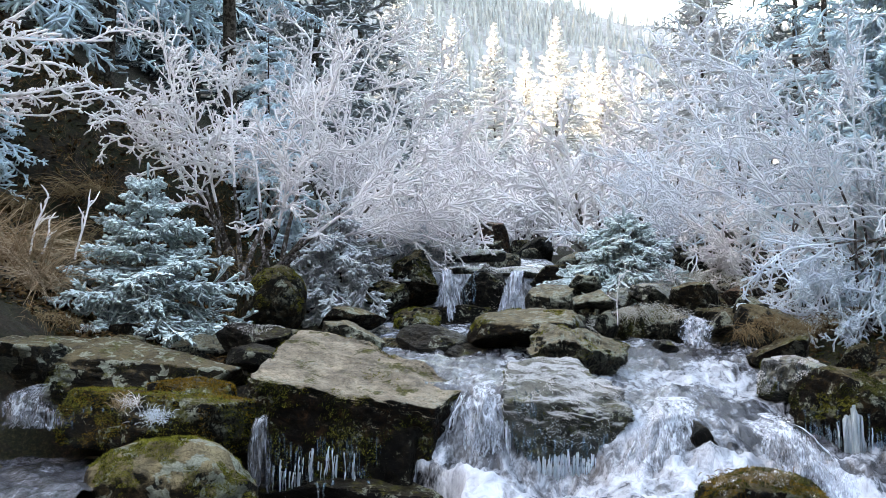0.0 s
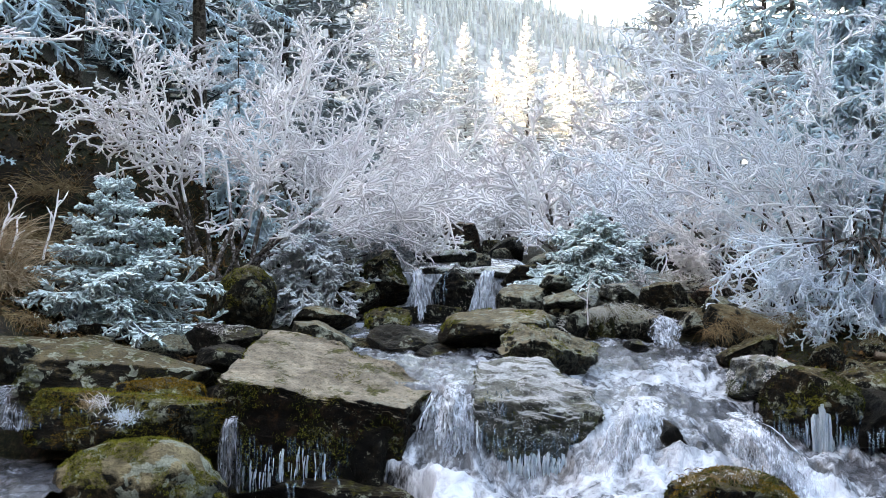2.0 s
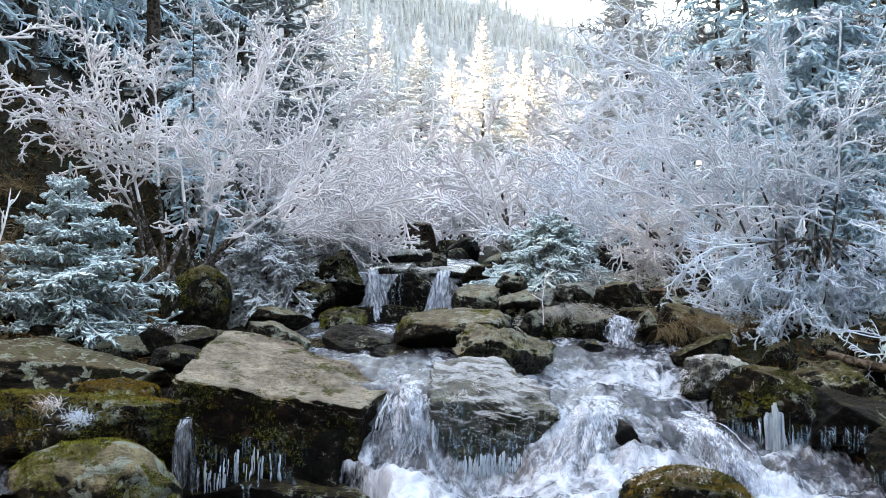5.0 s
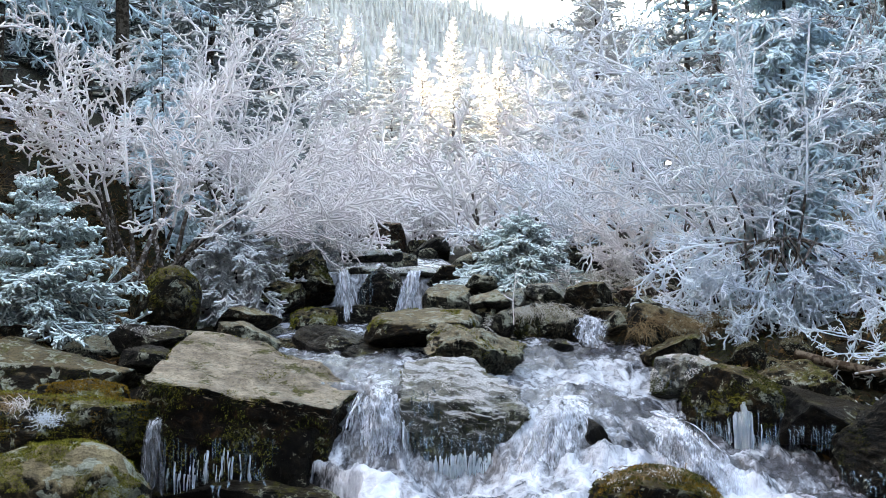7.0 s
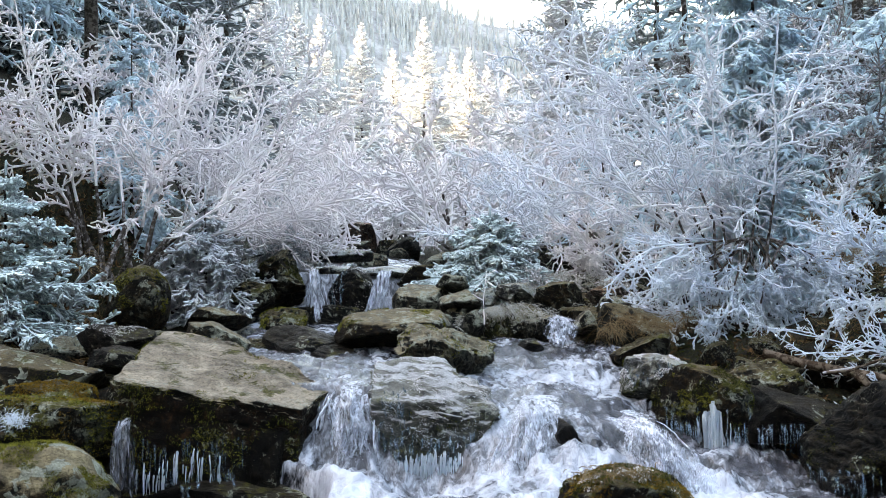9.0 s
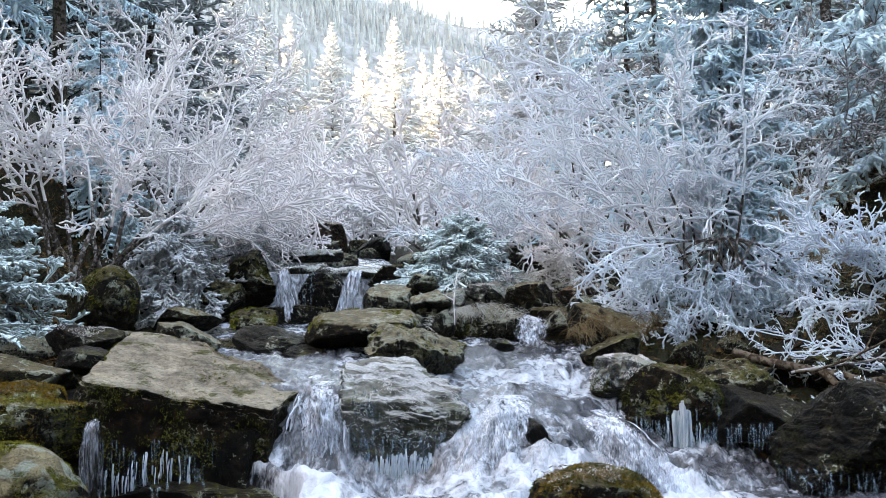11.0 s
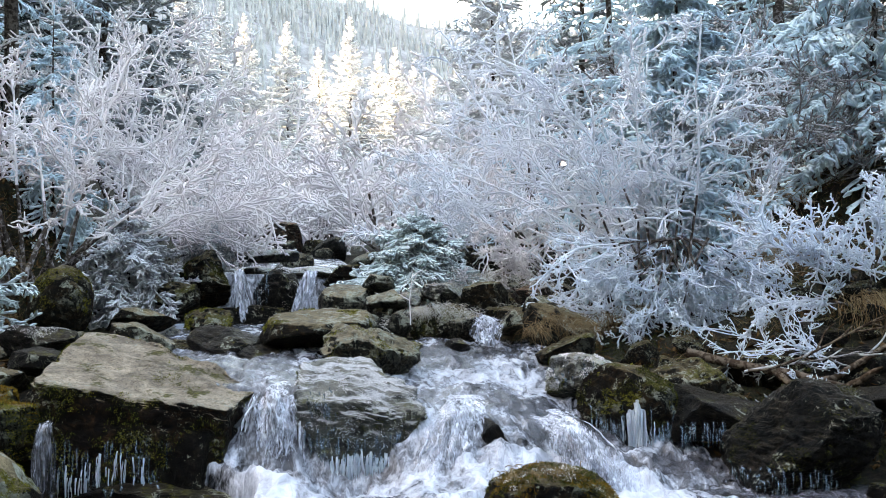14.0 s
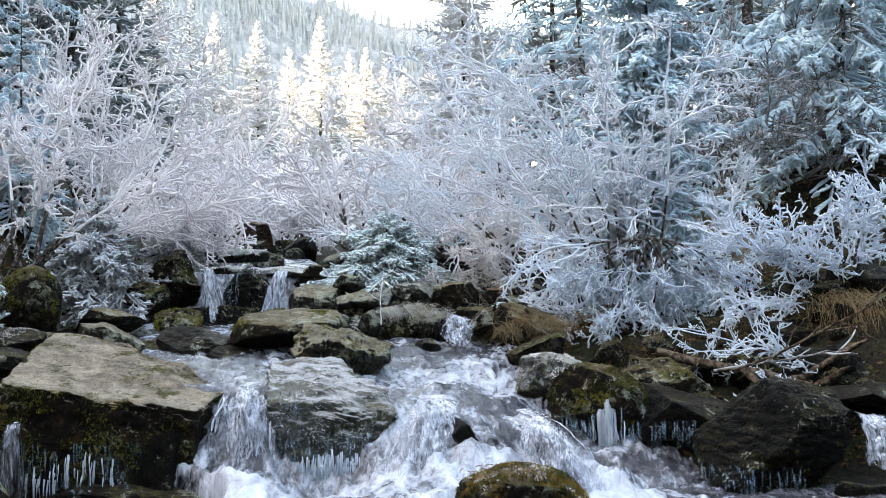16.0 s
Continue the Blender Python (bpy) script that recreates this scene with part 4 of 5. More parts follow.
strew(90, -0.137, 1.604, 9.8, 12.6, 0.14, 0.38, 0.09, (0, 2, 6, 7, 7, 1))
strew(22, -1.795, -0.8, 9.4, 12.5, 0.14, 0.36)
strew(18, -4.115, -1.96, 8.6, 10.0, 0.14, 0.34)
strew(14, 1.397, 4.115, 7.4, 9.8, 0.14, 0.36, kinds=(1, 3, 5))
strew(20, -0.966, -0.137, 12.6, 18.0, 0.2, 0.5, 0.1)
strew(14, 2.101, 4.173, 6.9, 9.4, 0.14, 0.34, kinds=(1, 3, 5))
strew(12, 3.469, 4.298, 7.9, 9.4, 0.14, 0.36, kinds=(1, 3, 5))
strew(14, -4.198, -2.333, 6.6, 7.6, 0.14, 0.3)

# ---- the living things ----
def stand(x, y, sink=0.1):
    return (x, y, float(land(np.array(x), np.array(y))) - sink)


shrub("alder", (-2.52, 11.2, 1.40), 14, (1.4, 2.25), (16, 128), (-30, 30), "wide arching alder shrub white with hoar frost", 61, counts=(9, 8, 4, 1), fine=0.0068, kink=0.27, lift=-0.03, thick=1.3, low=0.46, foot=0.14, level_out=0.55)
shrub("alder", (-1.98, 12.2, 1.52), 13, (1.0, 1.75), (16, 100), (-20, 40), "alder shrub white with hoar frost beside the stream", 62, counts=(9, 8, 4, 1), fine=0.0072, kink=0.27, lift=-0.05, thick=0.8, low=0.44)
shrub("alder", (-2.15, 13.2, 1.605), 8, (1.9, 2.7), (55, 120), (-10, 25), "tall alder shrub white with hoar frost", 74, counts=(8, 7, 4, 1), fine=0.0082, kink=0.27, lift=-0.04)
shrub("alder", (2.32, 10.15, 1.05), 18, (1.4, 2.75), (60, 126), (-12, 16), "tall frosted alder shrub beside the stream", 163, rime_mat=FROST_COOL_SHADE, counts=(9, 8, 4, 1), level_out=0.5, lift=-0.045, fine=0.0064, kink=0.30, thick=0.6, fur_length=(0.004, 0.007), stub=(0.025, 0.06), reach=(0.2, 0.36), len2=(0.18, 0.36))
shrub("alder", (1.80, 11.8, 1.38), 14, (1.3, 2.6), (62, 160), (-15, 40), "dense frosted alder shrub above the bank stones", 264, rime_mat=FROST_COOL_SHADE, counts=(9, 8, 4, 0), fine=0.0064, lift=-0.05, kink=0.30, thick=0.65, stub=(0.03, 0.07))
shrub("alder", (1.70, 11.2, 1.257), 8, (0.6, 1.0), (80, 168), (-20, 25), "frosted alder leaning over the bank stones", 166, counts=(8, 8, 4, 0), fine=0.0064, kink=0.30, lift=-0.04, thick=0.6, stub=(0.03, 0.07))
shrub("alder", (2.42, 10.0, 1.76), 17, (0.6, 1.35), (185, 352), (-35, 5), "low drooping frosted alder over the rocks", 65, counts=(9, 8, 4, 1), fine=0.0050, kink=0.28, lift=-0.07, thick=0.5, rime_mat=FROST_BLUE_SHADE, fur_length=(0.003, 0.006), stub=(0.03, 0.07), low=0.2, level_out=1.0)
shrub("alder", (3.35, 8.55, 0.86), 9, (0.5, 1.15), (150, 196), (-25, 12), "low frosted twigs sprawling over the bank rocks", 77, counts=(7, 7, 3, 0), fine=0.0036, kink=0.24, thick=0.4, rime_mat=FROST_BLUE_SHADE, fur_length=(0.003, 0.006), stub=(0.02, 0.06), low=0.1, level_out=1.0)
shrub("alder", (3.55, 7.9, 0.66), 4, (0.35, 0.6), (150, 190), (-20, 5), "frosted sprig beside the dark rock", 78, counts=(5, 4, 3, 1), fine=0.0058, kink=0.22, thick=0.4, fur_length=(0.003, 0.006), stub=(0.02, 0.06), low=0.2, level_out=1.0)
shrub("alder", (0.472, 17, 1.607), 11, (1.1, 1.9), (20, 160), (-60, 60), "small frosted alder by the upper stream", 66, counts=(8, 6, 3, 1), fine=0.0145)
shrub("alder", (-0.339, 19, 1.608), 9, (0.7, 1.3), (20, 160), (-60, 60), "low frosted alder by the upper stream", 67, counts=(8, 6, 3, 1), fine=0.012)
shrub("alder", (1.633, 20, 1.691), 12, (1.5, 2.6), (30, 150), (-60, 60), "broad frosted alder thicket by the bank", 68, counts=(8, 6, 3, 1), fine=0.0155)
shrub("alder", (3.72, 9.4, 1.25), 11, (0.75, 1.3), (15, 172), (-40, 15), "frosted shrub at the dark bank", 69, counts=(9, 8, 4, 1), fine=0.0058, kink=0.22, thick=0.5, rime_mat=FROST_BLUE_SHADE, fur_length=(0.003, 0.006), stub=(0.03, 0.08))
shrub("alder", (-6.3, 9.9, 3.2), 4, (2.5, 3.1), (-5, 4), (-6, 6), "frosted branches reaching over the bank", 70, counts=(7, 5, 3, 2), lift=0.0, fine=0.0074, foot=0.14, kink=0.24, reach=(0.12, 0.26), low=0.4, thick=0.5, level_out=0.6)
shrub("alder", (-5.75, 9.6, 2.80), 4, (1.9, 2.5), (-6, 3), (-6, 6), "frosted branches reaching over the bank", 76, counts=(7, 5, 3, 2), lift=0.0, fine=0.0074, foot=0.10, kink=0.24, reach=(0.14, 0.28), thick=0.5, level_out=0.7)
shrub("alder", stand(3.575, 12.2), 12, (1.4, 2.4), (30, 150), (-60, 60), "thin bare thicket greyed with frost", 72, counts=(8, 6, 3, 0), fine=0.006, rime_mat=TWIG_GREY)
shrub("alder", stand(4.387, 12.8), 12, (1.4, 2.4), (30, 150), (-60, 60), "thin bare thicket greyed with frost", 73, counts=(8, 6, 3, 0), fine=0.006, rime_mat=TWIG_GREY)
grove = shrub("alder", stand(-1.874, 34), 12, (2.0, 3.4), (30, 150), (-60, 60), "rimed alder thicket in the valley", 71, counts=(7, 6, 3, 0), fine=0.022, group="valley thickets")
for x, y, s in ((-0.41, 30, 0.9), (1.055, 38, 1.1), (2.147, 33, 1.2), (-2.524, 30, 1.0), (3.685, 36, 1.3), (0.145, 50, 1.4)):
    copy_thing(grove, pose(*stand(x, y), 0, 0, x * 90) @ Matrix.Scale(s, 4))

spruce("spruce", (-2.965, 9.6, 0.90), 1.24, 1.06, "young blue-green spruce dusted with frost", 81, whorls=9, around=11, side=9, needles=4, size=(0.005, 0.014), twig=0.006, droop=0.03, rise=6, drop=-22, mat=NEEDLE_YOUNG, tiers=True, fan=8, finger=0.050, comb=0.36, sag=0.30, shape=1.05, tip=0.05, paddle=0.0125)
spruce("spruce", (-1.83, 11.2, 1.02), 1.0, 0.95, "spruce with drooping frosted boughs", 82, whorls=7, around=8, side=10, needles=0, twig=0.006, droop=0.10, rise=-20, drop=-42, mat=NEEDLE_GREY, fan=9, finger=0.055, comb=0.34, sag=0.4, paddle=0.0125)
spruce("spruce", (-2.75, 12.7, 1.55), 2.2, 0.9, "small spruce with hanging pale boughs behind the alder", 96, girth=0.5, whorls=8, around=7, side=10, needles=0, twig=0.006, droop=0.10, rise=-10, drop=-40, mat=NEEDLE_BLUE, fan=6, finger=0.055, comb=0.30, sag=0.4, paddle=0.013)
spruce("spruce", (-1.34, 12.4, 1.33), 0.95, 0.52, "small spruce with hanging grey boughs by the waterfall", 98, whorls=6, around=8, side=8, needles=0, twig=0.006, droop=0.10, rise=-15, drop=-45, mat=NEEDLE_GREY, fan=7, finger=0.045, comb=0.34, sag=0.4, paddle=0.0105)
spruce("spruce", (0.50, 11.1, 1.22), 0.64, 0.86, "low frosted spruce on the far bank", 83, whorls=7, around=11, side=9, needles=2, size=(0.005, 0.014), twig=0.006, droop=0.06, rise=-5, drop=-32, mat=NEEDLE_YOUNG, fan=6, finger=0.055, comb=0.42, sag=0.5, paddle=0.0135)
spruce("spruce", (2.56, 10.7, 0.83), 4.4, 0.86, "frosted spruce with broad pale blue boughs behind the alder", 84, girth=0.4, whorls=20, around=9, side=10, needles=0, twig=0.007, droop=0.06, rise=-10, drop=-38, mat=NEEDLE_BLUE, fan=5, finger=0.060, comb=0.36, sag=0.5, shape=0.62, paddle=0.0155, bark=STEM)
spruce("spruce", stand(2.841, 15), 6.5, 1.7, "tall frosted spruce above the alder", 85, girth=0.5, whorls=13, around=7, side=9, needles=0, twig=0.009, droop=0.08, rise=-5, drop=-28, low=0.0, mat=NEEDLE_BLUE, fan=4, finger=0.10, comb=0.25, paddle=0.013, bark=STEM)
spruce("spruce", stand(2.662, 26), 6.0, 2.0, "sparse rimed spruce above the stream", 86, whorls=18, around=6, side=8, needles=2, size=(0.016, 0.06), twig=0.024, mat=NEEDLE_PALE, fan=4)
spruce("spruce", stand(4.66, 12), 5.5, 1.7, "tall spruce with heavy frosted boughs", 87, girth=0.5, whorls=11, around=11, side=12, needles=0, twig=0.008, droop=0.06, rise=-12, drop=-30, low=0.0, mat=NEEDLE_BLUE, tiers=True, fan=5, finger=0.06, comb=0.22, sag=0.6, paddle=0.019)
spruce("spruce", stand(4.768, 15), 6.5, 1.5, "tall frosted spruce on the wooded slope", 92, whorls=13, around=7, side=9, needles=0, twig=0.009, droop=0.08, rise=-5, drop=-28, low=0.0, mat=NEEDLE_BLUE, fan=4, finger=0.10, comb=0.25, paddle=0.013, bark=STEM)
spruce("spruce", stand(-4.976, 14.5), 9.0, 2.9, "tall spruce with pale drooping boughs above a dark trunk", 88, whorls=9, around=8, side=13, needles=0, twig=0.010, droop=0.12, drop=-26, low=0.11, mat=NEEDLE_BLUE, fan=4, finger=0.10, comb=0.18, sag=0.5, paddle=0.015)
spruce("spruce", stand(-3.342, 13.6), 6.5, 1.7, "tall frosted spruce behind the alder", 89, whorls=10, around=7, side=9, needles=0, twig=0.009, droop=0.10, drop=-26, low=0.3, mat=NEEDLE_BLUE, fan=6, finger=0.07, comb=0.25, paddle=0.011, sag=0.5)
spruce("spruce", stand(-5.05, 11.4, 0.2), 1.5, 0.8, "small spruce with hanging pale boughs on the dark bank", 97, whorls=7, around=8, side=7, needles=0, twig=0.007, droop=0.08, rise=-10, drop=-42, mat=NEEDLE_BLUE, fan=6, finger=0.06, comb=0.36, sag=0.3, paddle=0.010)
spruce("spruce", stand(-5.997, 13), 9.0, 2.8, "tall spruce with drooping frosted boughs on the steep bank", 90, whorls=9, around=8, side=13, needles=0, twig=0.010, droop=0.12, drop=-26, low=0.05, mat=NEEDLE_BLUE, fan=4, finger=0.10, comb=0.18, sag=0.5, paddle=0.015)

far = spruce("spruce", stand(-0.315, 95), 14.8, 5.2, "tall rimed spruce with sunlit crown", 91, whorls=26, around=6, side=4, needles=0, size=(0.09, 0.20), twig=0.09, mat=NEEDLE_PALE, group="far spruces", droop=0.11, shape=1.0, tip=0.01, fan=3, bark=STEM)
for x, y, s in ((-4.401, 90, 0.93), (-2.611, 100, 0.9), (1.828, 105, 0.92), (2.924, 98, 0.88), (4.434, 100, 0.82), (5.65, 96, 0.72), (-7.359, 92, 0.95), (-8.208, 85, 0.9), (6.975, 90, 0.7), (-9.714, 80, 0.95), (7.367, 75, 0.8)):
    copy_thing(far, pose(*stand(x, y, 0.2), 0, 0, x * 77) @ Matrix.Scale(s, 4))

hill = spruce("spruce", stand(5.405, 23), 8.0, 1.9, "tall rimed spruce on the hillside", 93, whorls=16, around=6, side=5, needles=0, twig=0.03, mat=NEEDLE_HILL, group="hillside spruces", droop=0.15, fan=4, finger=0.16, low=0.0)
for x, y, s in ((4.048, 24, 0.8), (5.979, 21, 0.9), (8.027, 24, 1.1), (7.518, 20, 0.9), (9.789, 23, 1.0), (-4.307, 24, 0.9), (-4.096, 28, 0.9)):
    copy_thing(hill, pose(*stand(x, y), 0, 0, x * 50) @ Matrix.Scale(s, 4))

hill_dark = spruce("spruce", stand(-5.77, 21), 8.0, 1.9, "dark spruce on the shaded hillside", 94, whorls=16, around=6, side=5, needles=0, twig=0.03, mat=NEEDLE_SHADED, group="hillside spruces", droop=0.15, fan=4, finger=0.16, low=0.0)
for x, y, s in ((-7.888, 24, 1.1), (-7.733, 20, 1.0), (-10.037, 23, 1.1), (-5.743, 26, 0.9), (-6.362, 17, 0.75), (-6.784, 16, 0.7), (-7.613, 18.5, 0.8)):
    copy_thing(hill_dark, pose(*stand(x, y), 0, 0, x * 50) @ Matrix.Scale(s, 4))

# ---- the mountain at the valley's head and its woods ----
def crest(x):
    return lerp(x, [-420, -121.43, -12.019, 44.345, 85.789, 260, 500], [420, 246.533, 184.367, 165.718, 158.672, 170, 260])


def slope(x, t):
    """A point up the mountainside; t from its foot to its crest."""
    fold = 14 * np.sin(x * 0.03 + 3 * t) + 6 * np.sin(x * 0.09)
    return 560 + 440 * t + fold * (1 - t), 20 + (crest(x) - 20) * (0.25 * t + 0.75 * t ** 1.3)


mx, mt = np.meshgrid(np.linspace(-420, 500, 160), np.linspace(0, 1, 70))
my, mz = slope(mx, mt)
for idx in np.ndindex(mz.shape):
    w = Vector((mx[idx] * 0.02, my[idx] * 0.02, 0))
    mz[idx] += 5 * noise.noise(w) + 2.5 * noise.noise(w * 4)
nr, na = mz.shape
i, j = np.meshgrid(np.arange(nr - 1), np.arange(na - 1), indexing="ij")
quads = np.stack([i * na + j, i * na + j + 1, (i + 1) * na + j + 1, (i + 1) * na + j], -1).reshape(-1, 4)
tagged(new("mountain", mesh_np("mountain", np.stack([mx, my, mz], -1).reshape(-1, 3), [quads], SLOPE)), "frosted wooded mountainside at the valley's head", "mountain", kind="structure")

rng = np.random.default_rng(8)
n = 4200
wx, wt = rng.uniform(-260, 180, n), rng.uniform(0.02, 1.0, n) ** 0.8
wy, wz = slope(wx, wt)
keep = np.array([noise.noise(Vector((x * 0.015, t * 6, 3))) > -0.28 for x, t in zip(wx, wt)])
wx, wy, wz = wx[keep], wy[keep], wz[keep]
n = len(wx)
high = rng.uniform(8, 16, n)
woods = Soup()
for tier in range(4):
    z0, z1, r = (-0.25, 0.12, 0.34, 0.54)[tier], (0.55, 0.70, 0.86, 1.0)[tier], (0.17, 0.105, 0.075, 0.05)[tier]
    ang = np.arange(7) * 2 * np.pi / 7 + tier
    wob = rng.uniform(0.7, 1.3, (n, 7))
    ring = np.stack([wx[:, None] + np.cos(ang) * r * high[:, None] * wob, wy[:, None] + np.sin(ang) * r * high[:, None] * wob, (wz + z0 * high)[:, None] - 0.05 * high[:, None] * wob], -1)
    tip = np.stack([wx, wy, wz + z1 * high], -1)[:, None]
    v = np.concatenate([ring, tip], 1).reshape(-1, 3)
    k = np.arange(7)
    f = np.stack([k, (k + 1) % 7, np.full(7, 7)], -1)[None] + 8 * np.arange(n)[:, None, None]
    woods.add(v, f.reshape(-1, 3))
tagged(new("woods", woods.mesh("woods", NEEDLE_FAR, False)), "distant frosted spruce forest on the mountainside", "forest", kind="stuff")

# ---- ice ----
def icicle_mesh(seed):
    np.random.seed(seed)
    s = Soup()
    k = 8
    p = np.stack([np.cumsum(np.random.normal(size=k) * 0.012), np.array([0.30, 0.06, 0.01, 0, 0, 0, 0, 0]), -np.array([0, 0.04, 0.2, 0.38, 0.55, 0.72, 0.88, 1.0])], 1)[None]
    r = (np.array([0.9, 1.0, 0.85, 0.7, 0.52, 0.38, 0.22, 0.05]) * np.random.uniform(0.85, 1.15, k))[None] * 0.06
    s.tubes(p, r, 7)
    return s.mesh("icicle", ICE)


ICICLES = [icicle_mesh(400 + k) for k in range(5)]
rng = np.random.default_rng(9)


def drips(stone, n, x0, x1, z0, z1, lo, hi, label, wide=1.0):
    """Icicles that hang from the outward faces of a stone, within the given widths and heights."""
    m = stone.matrix_world
    me = stone.data
    spots = []
    for f in me.polygons:
        q = m @ f.center
        if x0 < q.x < x1 and z0 < q.z < z1 and (m.to_3x3() @ f.normal).y < -0.15:
            spots.append(q)
    if not spots:
        return
    ob = thing("ice_fringe", spots[0], label, "icicles", "ice fringes")
    for k in range(n):
        q = spots[int(rng.integers(len(spots)))]
        ln = rng.uniform(lo, hi)
        c = part("icicle", ICICLES[int(rng.integers(5))], ob)
        w = (0.30 * ln + 0.045) * rng.uniform(0.45, 1.2) * wide
        c.matrix_local = Matrix.Translation(q - spots[0] + Vector((0, -0.006 - 0.05 * w, 0.012))) @ pose(0, 0, 0, 0, 0, rng.uniform(-40, 40)) @ Matrix.Diagonal((w, w, ln, 1))


drips(foot, 26, -1.719, -0.911, 0.298, 0.5, 0.06, 0.18, "thin icicles on the black stone")
drips(hero, 110, -1.70, -0.95, 0.30, 0.56, 0.06, 0.20, "long thin icicles under the large boulder", 0.7)
drips(hero, 30, -1.083, -0.653, 0.33, 0.407, 0.03, 0.08, "small icicles on the boulder's dark foot")
drips(slab, 110, -0.20, 0.29, 0.36, 0.56, 0.08, 0.18, "dense curtain of icicles under the rimed slab", 1.1)
drips(slab, 40, -0.274, -0.103, 0.515, 0.795, 0.05, 0.14, "icicles at the slab's edge")
drips(splitter, 40, -0.84, -0.66, 1.20, 1.42, 0.06, 0.18, "thin icicles on the boulder in the waterfall")
drips(ledge, 26, -2.739, -2.098, 0.633, 0.723, 0.03, 0.10, "short icicles under the mossy ledge", 1.1)
drips(rime_rock, 34, 1.211, 1.572, 0.743, 0.898, 0.04, 0.12, "short icicles under the rimed rock")
drips(moss_rock, 60, 1.396, 1.962, 0.472, 0.682, 0.08, 0.26, "icicles beside the ice column")
drips(dark_ledge, 50, 1.88, 2.132, 0.501, 0.611, 0.05, 0.13, "icicles under the dark ledge", 1.1)
drips(dark_rock, 80, 1.97, 2.60, 0.27, 0.42, 0.05, 0.13, "icicles under the large dark rock", 1.1)

mc = Mat("white_ice", 0.25, 0.0, 0.4)
mc.b.inputs["Transmission Weight"].default_value = 0.5
WHITE_ICE = mc.done(mc.ramp(mc.noise(9, 5, 0.6, mc.scaled((3, 3, 0.5))), (0.35, (0.40, 0.52, 0.62)), (0.6, (0.82, 0.88, 0.95))), 0.3, mc.noise(20, 4, 0.6, mc.scaled((3, 3, 0.6))), 0.02, 0.8)


def ice_column(stone, x, z, width, height, n, label, seed, thick=0.006, end=0.25, mat=None):
    """A frozen spill down a stone: many long fused icicles hanging from its face."""
    np.random.seed(seed)
    m = stone.matrix_world
    face = np.array([m @ f.center for f in stone.data.polygons])
    k = 8
    t = np.linspace(0, 1, k)
    s = Soup()
    for _ in range(n):
        dx = np.random.uniform(-0.5, 0.5) * width
        top = z - np.random.uniform(0, 0.6 * end + 0.08) * height - 0.15 * height * abs(2 * dx / width)
        near = (np.abs(face[:, 0] - x - dx) < 0.03) & (np.abs(face[:, 2] - top) < 0.03)
        if not near.any():
            continue
        y = face[near, 1].min()
        ln = height * np.random.uniform(1 - end, 1.05) * (1 - 0.3 * abs(2 * dx / width) ** 2)
        px = x + dx + np.cumsum(np.random.normal(size=k)) * 0.0015
        py = y + 0.02 - 0.035 * np.minimum(1, t * 4) + np.random.normal() * 0.006 + np.random.normal(size=k) * 0.0015
        r = thick * np.random.uniform(0.5, 1.15) * (0.9 + 0.25 * np.random.normal(size=k) * 0.5 - 0.45 * t)
        r[-1] *= 0.3
        s.tubes(np.stack([px, py, top - t * ln], -1)[None], np.maximum(r, 0.0006)[None], 7)
    ob = thing("ice_column", (0, 0, 0), label, "ice", "ice columns")
    part("ice", s.mesh("ice", mat or ICE), ob)


ice_column(moss_rock, 1.65, 0.722, 0.10, 0.46, 14, "thick white column of frozen dripping water", 31, 0.012, 0.02, WHITE_ICE)
ice_column(moss_rock, 1.656, 0.684, 0.179, 0.351, 26, "thin icicles round the white ice column", 36, 0.0055, 0.6, WHITE_ICE)
ice_column(moss_rock, 1.829, 0.614, 0.223, 0.271, 26, "thin pale ice ribs under the mossy rock", 32, 0.005, 0.6)
ice_column(moss_rock, 1.474, 0.63, 0.223, 0.271, 30, "bluish ice ribs beside the ice column", 33, 0.0045, 0.6)
ice_column(slab, 0.06, 0.50, 0.40, 0.28, 190, "dense pale fringe of icicles along the slab's foot", 34, 0.0062, 0.45, WHITE_ICE)
ice_column(hero, -1.36, 0.54, 0.50, 0.30, 40, "blue-grey curtain of ice under the large boulder", 35, 0.0060, 0.7, WHITE_ICE)

# ---- grasses, stalks and dead wood ----
def tuft(at, n, length, label, seed, azim=(0, 360), elev=(20, 80), fall_off=-0.22, mat=None, wide=0.003, foot=0.07, wander=0.14):
    np.random.seed(seed)
    az, el = np.radians(np.random.uniform(*azim, n)), np.radians(np.random.uniform(*elev, n))
    way = np.stack([np.cos(az) * np.cos(el), np.sin(az) * np.cos(el), np.sin(el)], 1)
    p = grow(np.random.normal(size=(n, 3)) * np.array([foot, foot * 0.7, 0.02]), way, np.random.uniform(*length, n), 6, wander, fall_off)
    s = Soup()
    s.tubes(p, taper(n, 6, np.full(n, wide), wide * 0.3), 3)
    ob = thing("grass_tuft", at, label, "grass", "grass tufts")
    tagged(part("grass", s.mesh("grass", mat or DRY), ob), kind="stuff")
    return ob


